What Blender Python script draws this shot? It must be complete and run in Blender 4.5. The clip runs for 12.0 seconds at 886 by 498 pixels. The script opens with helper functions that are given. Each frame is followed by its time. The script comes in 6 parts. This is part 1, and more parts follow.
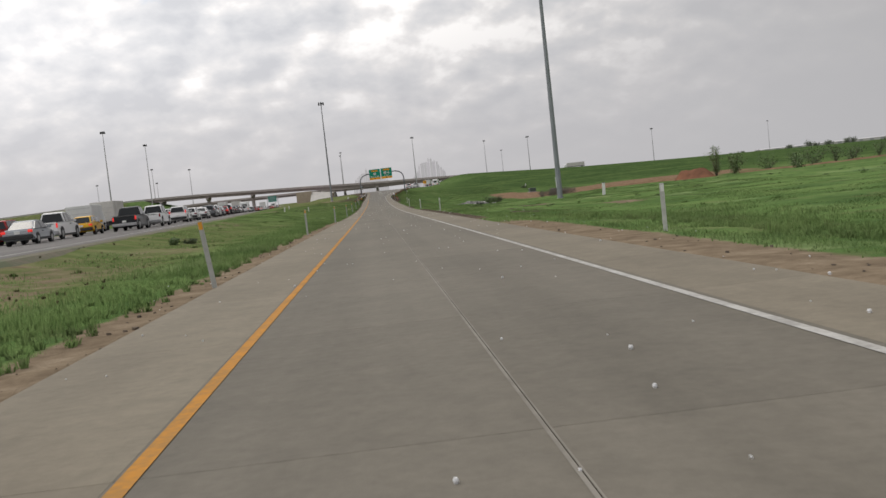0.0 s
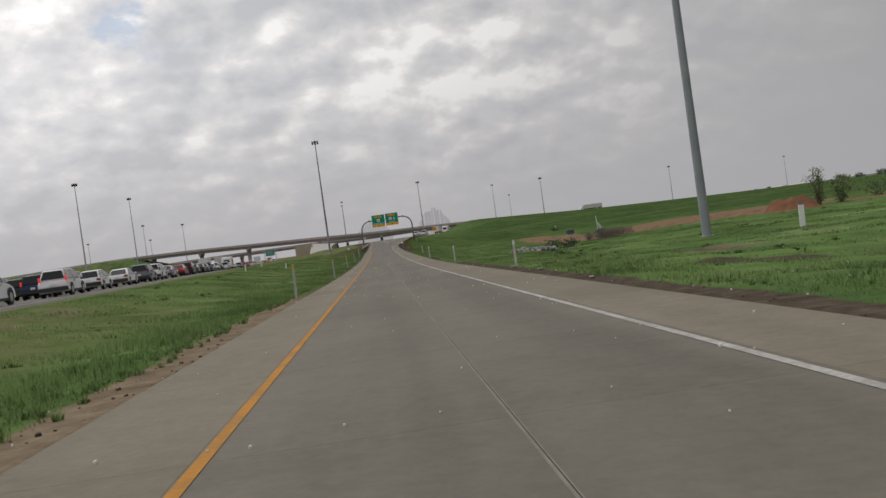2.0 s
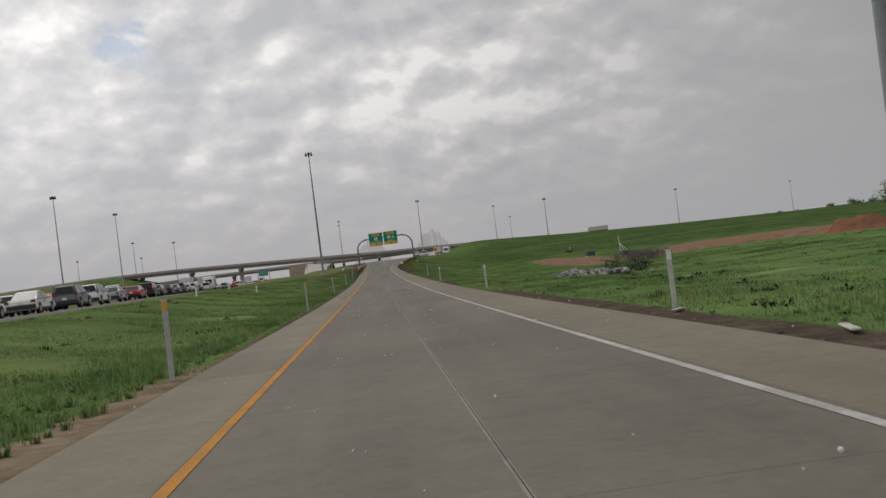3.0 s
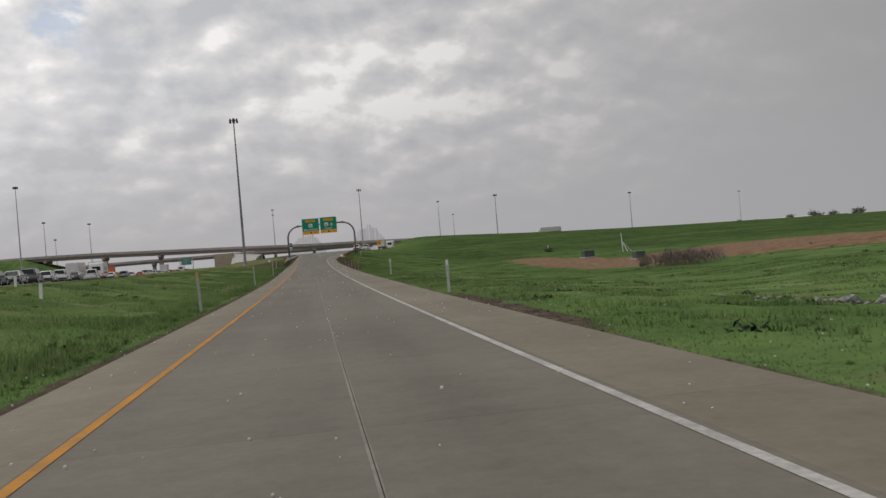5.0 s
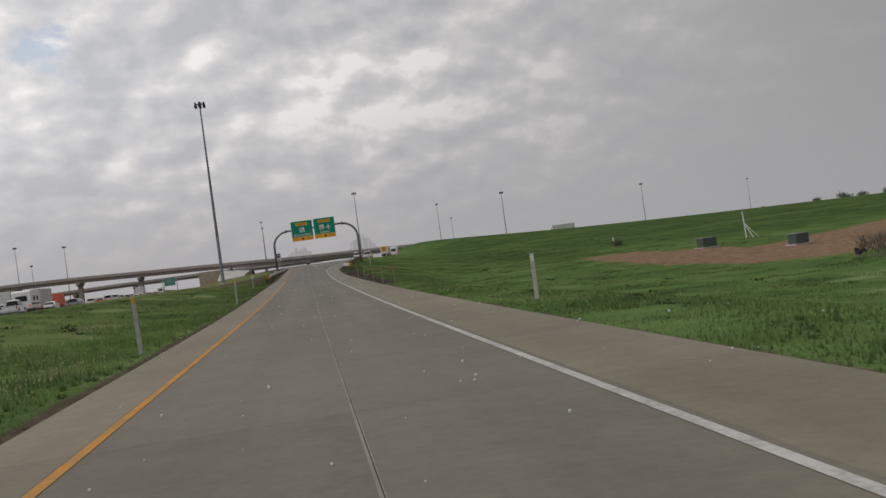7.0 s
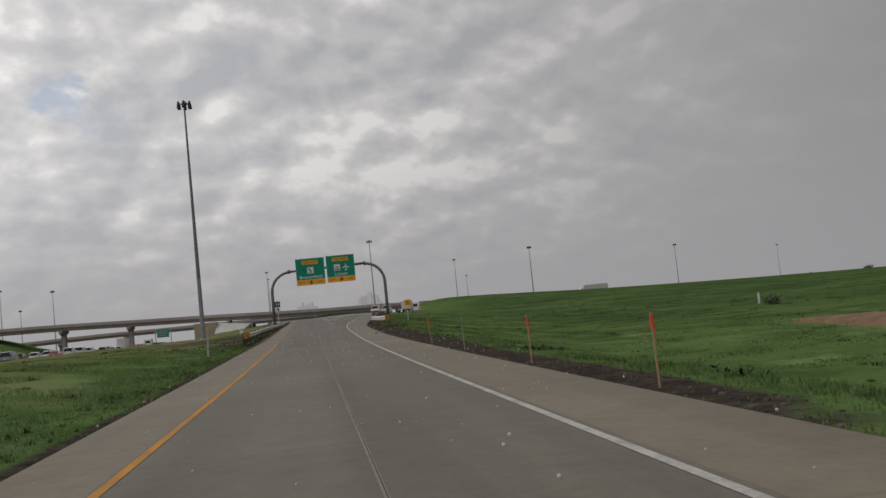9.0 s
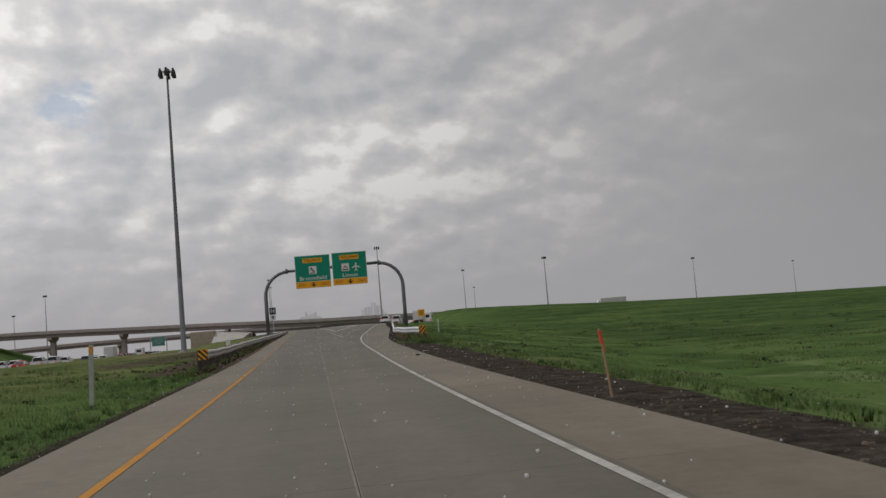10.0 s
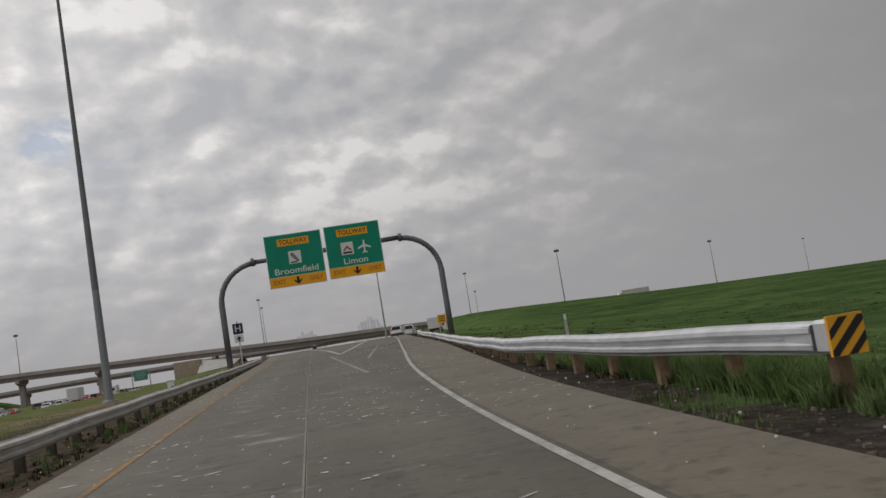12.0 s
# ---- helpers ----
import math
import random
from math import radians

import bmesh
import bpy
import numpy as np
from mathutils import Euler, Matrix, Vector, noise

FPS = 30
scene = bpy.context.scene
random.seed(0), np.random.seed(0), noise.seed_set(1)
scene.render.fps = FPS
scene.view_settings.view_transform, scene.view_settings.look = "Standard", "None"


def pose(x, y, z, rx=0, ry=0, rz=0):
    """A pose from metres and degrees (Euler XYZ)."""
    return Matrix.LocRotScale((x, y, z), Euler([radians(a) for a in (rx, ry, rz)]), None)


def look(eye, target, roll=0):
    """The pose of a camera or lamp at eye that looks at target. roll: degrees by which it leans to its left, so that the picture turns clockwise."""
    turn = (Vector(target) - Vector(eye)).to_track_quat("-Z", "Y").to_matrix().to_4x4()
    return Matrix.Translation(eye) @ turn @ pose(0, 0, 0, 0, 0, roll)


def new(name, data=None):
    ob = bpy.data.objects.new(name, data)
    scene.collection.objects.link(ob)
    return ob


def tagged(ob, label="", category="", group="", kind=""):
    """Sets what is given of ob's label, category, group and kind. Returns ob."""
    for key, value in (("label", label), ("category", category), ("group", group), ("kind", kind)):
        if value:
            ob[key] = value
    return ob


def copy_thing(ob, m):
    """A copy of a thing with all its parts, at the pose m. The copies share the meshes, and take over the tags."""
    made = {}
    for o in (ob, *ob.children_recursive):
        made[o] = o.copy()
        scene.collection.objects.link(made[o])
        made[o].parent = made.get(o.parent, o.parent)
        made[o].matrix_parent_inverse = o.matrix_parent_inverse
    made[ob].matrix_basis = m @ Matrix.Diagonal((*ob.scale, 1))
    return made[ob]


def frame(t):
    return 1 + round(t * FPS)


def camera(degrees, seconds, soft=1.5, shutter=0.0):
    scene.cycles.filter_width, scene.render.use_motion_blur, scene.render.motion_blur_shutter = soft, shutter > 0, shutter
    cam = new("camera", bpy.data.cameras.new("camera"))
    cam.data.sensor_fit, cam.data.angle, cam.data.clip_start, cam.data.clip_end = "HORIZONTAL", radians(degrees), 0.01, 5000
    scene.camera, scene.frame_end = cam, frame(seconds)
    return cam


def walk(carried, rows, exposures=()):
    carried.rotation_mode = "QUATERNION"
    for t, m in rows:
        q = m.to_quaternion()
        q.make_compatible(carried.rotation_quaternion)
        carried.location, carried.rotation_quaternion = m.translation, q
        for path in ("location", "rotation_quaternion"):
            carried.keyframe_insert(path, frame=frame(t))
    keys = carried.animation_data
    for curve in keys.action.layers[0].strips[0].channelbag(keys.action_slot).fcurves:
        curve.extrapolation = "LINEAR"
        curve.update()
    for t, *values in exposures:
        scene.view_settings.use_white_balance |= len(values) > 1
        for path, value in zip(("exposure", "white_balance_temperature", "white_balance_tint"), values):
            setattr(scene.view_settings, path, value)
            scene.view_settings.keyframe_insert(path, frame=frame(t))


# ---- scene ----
cam = camera(50.0, 12.0, shutter=0.04)
# seconds, eye x, y, z, then yaw to the left, pitch up and lean, in degrees
PATH = [
    (0.0, 0.04, -3.16, 1.27, -3.71, -3.71, -6.20),
    (0.5, -0.04, 6.57, 1.19, -4.18, -3.71, -6.93),
    (1.0, -0.09, 16.25, 1.12, -3.73, -3.78, -8.31),
    (1.5, -0.08, 26.13, 1.04, -3.64, -3.07, -8.98),
    (2.0, -0.01, 36.51, 0.95, -3.77, -0.76, -7.93),
    (2.5, 0.05, 46.71, 0.87, -3.72, -0.07, -7.95),
    (2.7, 0.05, 50.70, 0.83, -3.78, 0.45, -7.83),
    (4.3, 0.33, 81.87, 0.61, -6.21, 0.71, -3.73),
    (4.5, 0.37, 85.77, 0.58, -6.60, 0.41, -4.07),
    (5.0, 0.35, 95.68, 0.51, -7.89, 0.03, -4.71),
    (5.5, 0.35, 105.48, 0.47, -8.25, 0.27, -8.16),
    (6.0, 0.39, 115.78, 0.45, -8.41, 0.24, -8.41),
    (6.5, 0.36, 125.86, 0.44, -8.46, 0.24, -7.85),
    (7.0, 0.35, 135.97, 0.42, -8.33, 0.38, -7.69),
    (7.2, 0.34, 139.98, 0.43, -8.18, 0.26, -7.73),
    (8.8, 0.22, 172.00, 0.53, -8.23, 3.85, -5.87),
    (9.0, 0.20, 176.00, 0.54, -8.28, 4.00, -5.80),
    (9.5, 0.26, 186.23, 0.63, -8.20, 4.59, -5.28),
    (10.0, 0.35, 196.37, 0.75, -8.09, 4.76, -4.87),
    (10.5, 0.48, 206.20, 0.87, -7.91, 4.78, -5.40),
    (11.0, 0.60, 215.67, 0.98, -7.99, 4.93, -7.75),
    (11.5, 0.75, 224.57, 1.14, -8.25, 5.04, -9.48),
    (12.0, 0.82, 232.32, 1.32, -8.70, 5.21, -9.33),
]


def aimed(x, y, z, yaw, pitch, lean):
    a, b = radians(yaw), radians(pitch)
    return look((x, y, z), (x - math.sin(a) * math.cos(b), y + math.cos(a) * math.cos(b), z + math.sin(b)), lean)


walk(cam, [(r[0], aimed(*r[1:])) for r in PATH],
     [(0.0, 0.52), (0.8, 0.52), (1.6, 0.38), (2.1, 0.15), (2.7, 0.10), (4.5, 0.12), (7.0, 0.08), (9.0, -0.1), (12.0, -0.1)])
# ---- end of camera ----

# ---- world, sun ----
world = bpy.data.worlds.new("overcast")
scene.world = world
world.use_nodes = True
wn, wl = world.node_tree.nodes, world.node_tree.links
wn.clear()


def wnode(kind, **values):
    n = wn.new(kind)
    for k, v in values.items():
        n.inputs[k].default_value = v
    return n


def wmath(op, a, b=0.0):
    n = wn.new("ShaderNodeMath")
    n.operation = op
    for i, v in enumerate((a, b)):
        if hasattr(v, "links"):
            wl.new(v, n.inputs[i])
        else:
            n.inputs[i].default_value = v
    return n.outputs[0]


SUN_AZ, SUN_EL = radians(-38), radians(48)
sky = wn.new("ShaderNodeTexSky")
sky.sky_type, sky.sun_disc = "NISHITA", False
sky.sun_elevation, sky.sun_rotation = SUN_EL, SUN_AZ
sky.air_density, sky.dust_density = 1.0, 2.0
co = wn.new("ShaderNodeTexCoord")
sep = wn.new("ShaderNodeSeparateXYZ")
wl.new(co.outputs["Generated"], sep.inputs[0])
up = wmath("MAXIMUM", sep.outputs[2], 0.0)
# the cloud sheet lies flat overhead and crowds together towards the horizon
lift_ = wmath("ADD", up, 0.5)
flat = wn.new("ShaderNodeCombineXYZ")
wl.new(wmath("DIVIDE", sep.outputs[0], lift_), flat.inputs[0])
wl.new(wmath("DIVIDE", sep.outputs[1], lift_), flat.inputs[1])
flat.inputs[2].default_value = 0.7


def cloud(scale, detail, rough, shift=(0.0, 0.0, 0.0), warp=0.0):
    """Noise over the cloud sheet, moved a little by shift."""
    moved = wn.new("ShaderNodeVectorMath")
    moved.operation = "ADD"
    moved.inputs[1].default_value = shift
    wl.new(flat.outputs[0], moved.inputs[0])
    n = wnode("ShaderNodeTexNoise", Scale=scale, Detail=detail, Roughness=rough, Distortion=warp)
    wl.new(moved.outputs[0], n.inputs["Vector"])
    return n.outputs["Fac"]


def wrange(v, lo, hi, to_lo, to_hi, soft=False):
    n = wn.new("ShaderNodeMapRange")
    if soft:
        n.interpolation_type = "SMOOTHSTEP"
    for k, q in (("From Min", lo), ("From Max", hi), ("To Min", to_lo), ("To Max", to_hi)):
        n.inputs[k].default_value = q
    wl.new(v, n.inputs["Value"])
    return n.outputs[0]


def wmix(f, a, b, blend="MIX"):
    n = wn.new("ShaderNodeMix")
    n.data_type, n.blend_type = "RGBA", blend
    for k, v in (("Factor", f), ("A", a), ("B", b)):
        if hasattr(v, "links"):
            wl.new(v, n.inputs[k])
        else:
            n.inputs[k].default_value = v
    return n.outputs["Result"]


# broad banks, and heaped puffs whose sides towards the hidden sun are lit and whose bases are grey
banks = cloud(3.0, 5.0, 0.5, warp=0.15)
wisps = cloud(9.0, 10.0, 0.56, warp=0.12)
puffs, puffs_on = cloud(8.5, 8.0, 0.5, (1.7, 0.4, 0.0), 0.1), cloud(8.5, 8.0, 0.5, (1.684, 0.368, 0.0), 0.1)
relief = wmath("MULTIPLY", wmath("SUBTRACT", puffs, puffs_on), 0.95)
mixed = wmath("ADD", wmath("ADD", wmath("MULTIPLY", banks, 0.66), wmath("MULTIPLY", puffs, 0.34)), relief)
ramp = wn.new("ShaderNodeValToRGB")
e = ramp.color_ramp.elements
e[0].position, e[0].color = 0.34, (0.54, 0.545, 0.57, 1)
e[1].position, e[1].color = 0.70, (0.96, 0.935, 0.92, 1)
for at_, c in ((0.44, (0.615, 0.615, 0.632, 1)), (0.52, (0.675, 0.668, 0.677, 1)), (0.60, (0.77, 0.75, 0.745, 1))):
    el = ramp.color_ramp.elements.new(at_)
    el.color = c
wl.new(mixed, ramp.inputs[0])
# the rain side has little shape of its own, and is darker than the side towards the sun
toward = wmath("MULTIPLY", sep.outputs[0], -1.0)
lit = wrange(toward, -0.72, 0.45, 0.345, 0.98)
plain = wmix(wrange(sep.outputs[0], 0.16, 0.48, 0.0, 0.9), ramp.outputs[0], (0.635, 0.625, 0.635, 1))
shade = wmix(1.0, plain, lit, "MULTIPLY")
# towards the horizon the sheet closes into an even pale grey
mist = wmix(wrange(sep.outputs[0], 0.0, 0.75, 0.0, 1.0), (0.344, 0.336, 0.345, 1), (0.276, 0.274, 0.282, 1))
sheet = wmix(wrange(up, 0.0, 0.20, 0.97, 0.0, True), shade, mist)
gap = wn.new("ShaderNodeMapRange")
# one torn hole in the sheet, where a little blue shows
hole = wn.new("ShaderNodeVectorMath")
hole.operation = "DISTANCE"
hole.inputs[1].default_value = (math.sin(radians(-12.9)) * math.cos(radians(13.4)), math.cos(radians(-12.9)) * math.cos(radians(13.4)), math.sin(radians(13.4)))
wl.new(co.outputs["Generated"], hole.inputs[0])
gap.inputs["From Min"].default_value, gap.inputs["From Max"].default_value = 0.56, 0.46
gap.inputs["To Max"].default_value = 0.8
wl.new(wmath("ADD", wisps, wmath("MULTIPLY", hole.outputs["Value"], 3.4)), gap.inputs["Value"])
bg_cloud, bg_sky = wn.new("ShaderNodeBackground"), wn.new("ShaderNodeBackground")
wl.new(sheet, bg_cloud.inputs[0])
bg_cloud.inputs[1].default_value = 1.10
wl.new(sky.outputs[0], bg_sky.inputs[0])
bg_sky.inputs[1].default_value = 0.075
mixbg, wout = wn.new("ShaderNodeMixShader"), wn.new("ShaderNodeOutputWorld")
wl.new(gap.outputs[0], mixbg.inputs[0])
wl.new(bg_cloud.outputs[0], mixbg.inputs[1])
wl.new(bg_sky.outputs[0], mixbg.inputs[2])
wl.new(mixbg.outputs[0], wout.inputs[0])

sun = new("sun", bpy.data.lights.new("sun", "SUN"))
sun.data.energy, sun.data.angle, sun.data.color = 1.05, radians(25), (1.0, 0.95, 0.88)
sun.matrix_world = look((math.sin(SUN_AZ) * 50, math.cos(SUN_AZ) * 50, 50 * math.tan(SUN_EL)), (0, 0, 0))

# ---- materials ----
MATS = {}


def mat(name, rgb, rough=0.8, metal=0.0, rgb2=None, scale=4.0, bump=0.0, bscale=None, spec=0.5, per_piece=0.0, fine=0.25, coat=0.0, emit=0.0):
    """A surface with coarse and fine variation between two colours, and relief, in metres."""
    if name in MATS:
        return MATS[name]
    m = bpy.data.materials.new(name)
    m.use_nodes = True
    nt = m.node_tree
    b = nt.nodes["Principled BSDF"]
    b.inputs["Roughness"].default_value, b.inputs["Metallic"].default_value = rough, metal
    b.inputs["Specular IOR Level"].default_value = spec
    b.inputs["Coat Weight"].default_value = coat
    tc = nt.nodes.new("ShaderNodeTexCoord")
    rgb2 = rgb2 or tuple(c * 0.82 for c in rgb)
    big, small = nt.nodes.new("ShaderNodeTexNoise"), nt.nodes.new("ShaderNodeTexNoise")
    big.inputs["Scale"].default_value, big.inputs["Detail"].default_value = scale, 4
    small.inputs["Scale"].default_value, small.inputs["Detail"].default_value = scale * 11, 3
    mx = nt.nodes.new("ShaderNodeMath")
    mx.operation = "MULTIPLY_ADD"
    mx.inputs[1].default_value = fine
    for n in (big, small):
        nt.links.new(tc.outputs["Object"], n.inputs["Vector"])
    nt.links.new(small.outputs["Fac"], mx.inputs[0])
    nt.links.new(big.outputs["Fac"], mx.inputs[2])
    mr = nt.nodes.new("ShaderNodeMapRange")
    mr.inputs["From Min"].default_value, mr.inputs["From Max"].default_value = 0.35 + fine / 2, 0.65 + fine / 2
    nt.links.new(mx.outputs[0], mr.inputs["Value"])
    mix = nt.nodes.new("ShaderNodeMix")
    mix.data_type = "RGBA"
    mix.inputs["A"].default_value, mix.inputs["B"].default_value = (*rgb, 1), (*rgb2, 1)
    nt.links.new(mr.outputs[0], mix.inputs["Factor"])
    col = mix.outputs["Result"]
    if per_piece:
        oi, hsv = nt.nodes.new("ShaderNodeObjectInfo"), nt.nodes.new("ShaderNodeHueSaturation")
        pr = nt.nodes.new("ShaderNodeMapRange")
        pr.inputs["To Min"].default_value, pr.inputs["To Max"].default_value = 1 - per_piece, 1 + per_piece
        nt.links.new(oi.outputs["Random"], pr.inputs["Value"])
        nt.links.new(pr.outputs[0], hsv.inputs["Value"])
        nt.links.new(col, hsv.inputs["Color"])
        col = hsv.outputs["Color"]
    nt.links.new(col, b.inputs["Base Color"])
    if bump:
        bn, bt = nt.nodes.new("ShaderNodeBump"), nt.nodes.new("ShaderNodeTexNoise")
        bt.inputs["Scale"].default_value, bt.inputs["Detail"].default_value = bscale or scale * 8, 5
        bn.inputs["Strength"].default_value, bn.inputs["Distance"].default_value = 0.6, bump
        nt.links.new(tc.outputs["Object"], bt.inputs["Vector"])
        nt.links.new(bt.outputs["Fac"], bn.inputs["Height"])
        nt.links.new(bn.outputs[0], b.inputs["Normal"])
    if emit:
        b.inputs["Emission Color"].default_value, b.inputs["Emission Strength"].default_value = (*rgb, 1), emit
    MATS[name] = m
    return m


CONCRETE = mat("bridge_concrete", (0.43, 0.37, 0.365), 0.85, rgb2=(0.36, 0.31, 0.305), scale=0.4, bump=0.004, bscale=9)
TANWALL = mat("tan_concrete", (0.40, 0.33, 0.25), 0.85, rgb2=(0.33, 0.27, 0.21), scale=0.5, bump=0.004, bscale=6)
GALV = mat("galvanised_steel", (0.62, 0.63, 0.65), 0.45, 0.35, rgb2=(0.50, 0.51, 0.53), scale=2.2, bump=0.001)
MASTLOW = mat("galvanised_mast", (0.27, 0.285, 0.31), 0.6, 0.25, rgb2=(0.22, 0.235, 0.255), scale=0.7)
# upper shaft coloured darker to imitate its silhouette against the sky
MASTUP = mat("backlit_mast_steel", (0.20, 0.205, 0.215), 0.6, 0.2, rgb2=(0.16, 0.165, 0.175), scale=0.5)
MARKYELLOW = mat("marker_yellow", (0.85, 0.40, 0.02), 0.45, rgb2=(0.78, 0.36, 0.02), scale=3)
# far steel, its colour paled to imitate haze
MASTFAR = mat("hazed_steel", (0.40, 0.40, 0.41), 0.7, 0.1, rgb2=(0.35, 0.35, 0.36), scale=0.5)
POLE = mat("weathered_pole_steel", (0.20, 0.205, 0.22), 0.5, 0.55, rgb2=(0.15, 0.155, 0.165), scale=0.8)
RUST = mat("brown_girder", (0.30, 0.245, 0.24), 0.7, 0.0, rgb2=(0.245, 0.20, 0.195), scale=0.6)
SIGNGREEN = mat("sign_green", (0.0, 0.27, 0.17), 0.45, rgb2=(0.0, 0.24, 0.15), scale=0.9, spec=0.3)
SIGNYELLOW = mat("sign_yellow", (0.95, 0.43, 0.012), 0.5, rgb2=(0.88, 0.39, 0.012), scale=1.4, spec=0.3)
SIGNWHITE = mat("sign_white", (0.78, 0.78, 0.76), 0.5, rgb2=(0.70, 0.70, 0.68), scale=2)
SIGNBLACK = mat("sign_black", (0.015, 0.014, 0.013), 0.6)
FADED = mat("faded_legend", (0.42, 0.16, 0.02), 0.6, rgb2=(0.32, 0.12, 0.02), scale=3)
SIGNBLUE = mat("sign_blue", (0.012, 0.02, 0.06), 0.5)
WOODPOST = mat("treated_wood", (0.26, 0.175, 0.10), 0.85, rgb2=(0.16, 0.11, 0.065), scale=6, bump=0.004)
POSTWHITE = mat("delineator_white", (0.55, 0.55, 0.52), 0.6, rgb2=(0.42, 0.42, 0.40), scale=5)
POSTGREY = mat("delineator_steel", (0.30, 0.31, 0.30), 0.55, 0.3, rgb2=(0.22, 0.23, 0.22), scale=5)
POSTPALE = mat("delineator_pale", (0.42, 0.43, 0.41), 0.6, 0.0, rgb2=(0.32, 0.33, 0.31), scale=5)
REFLECT = mat("amber_reflector", (0.75, 0.34, 0.02), 0.3)
STAKE = mat("stake_wood", (0.46, 0.27, 0.15), 0.8, rgb2=(0.40, 0.29, 0.18), scale=5)
FLAG = mat("orange_flagging", (0.85, 0.10, 0.05), 0.6)
ROCK = mat("riprap_stone", (0.30, 0.285, 0.27), 0.9, rgb2=(0.15, 0.148, 0.15), scale=1.6, bump=0.02, bscale=8, per_piece=0.35)
UTILGREEN = mat("utility_green", (0.06, 0.09, 0.07), 0.6, rgb2=(0.05, 0.07, 0.06), scale=2)
TWIG = mat("bare_twigs", (0.15, 0.125, 0.11), 0.9, rgb2=(0.19, 0.155, 0.13), scale=3)
BARK = mat("bark", (0.11, 0.085, 0.06), 0.9, rgb2=(0.07, 0.055, 0.04), scale=5, bump=0.01)
LEAF = mat("leaf_green", (0.085, 0.135, 0.05), 0.7, rgb2=(0.12, 0.17, 0.065), scale=0.8)
LEAFPALE = mat("leaf_young", (0.11, 0.16, 0.055), 0.7, rgb2=(0.15, 0.19, 0.08), scale=0.8)
# leaf green greyed and paled to imitate haze on the skyline trees
LEAFFAR = mat("leaf_hazy", (0.15, 0.175, 0.125), 0.9, rgb2=(0.20, 0.22, 0.17), scale=0.3)
LEAFDARK = mat("leaf_dark", (0.075, 0.105, 0.05), 0.8, rgb2=(0.105, 0.13, 0.062), scale=0.8)
GLASS = mat("dark_car_glass", (0.015, 0.018, 0.02), 0.08, spec=0.3)
TYRE = mat("tyre_rubber", (0.02, 0.02, 0.021), 0.85)
RIM = mat("alloy_rim", (0.45, 0.45, 0.46), 0.35, 0.8)
TRIM = mat("black_trim", (0.03, 0.03, 0.032), 0.6)
TAIL = mat("tail_lamp_red", (0.70, 0.035, 0.03), 0.25, emit=0.5)
TAILDULL = mat("tail_lamp_unlit", (0.28, 0.012, 0.012), 0.25)
# pale self-glowing surface that imitates haze over far towers and shed roofs
HAZE = mat("haze_glow", (0.36, 0.35, 0.36), 0.95, rgb2=(0.33, 0.32, 0.33), scale=0.02, spec=0.0, emit=0.53)
PAINTWHITE = mat("line_white", (0.46, 0.45, 0.425), 0.75, rgb2=(0.31, 0.30, 0.28), scale=1.6, fine=0.8, spec=0.2)
PAINTYELLOW = mat("line_yellow", (0.48, 0.215, 0.03), 0.75, rgb2=(0.33, 0.175, 0.05), scale=1.6, fine=0.8, spec=0.1)


def paint(name, rgb):
    return mat("paint_" + name, rgb, 0.36, rgb2=tuple(c * 0.92 for c in rgb), scale=0.7, coat=0.1, spec=0.2)


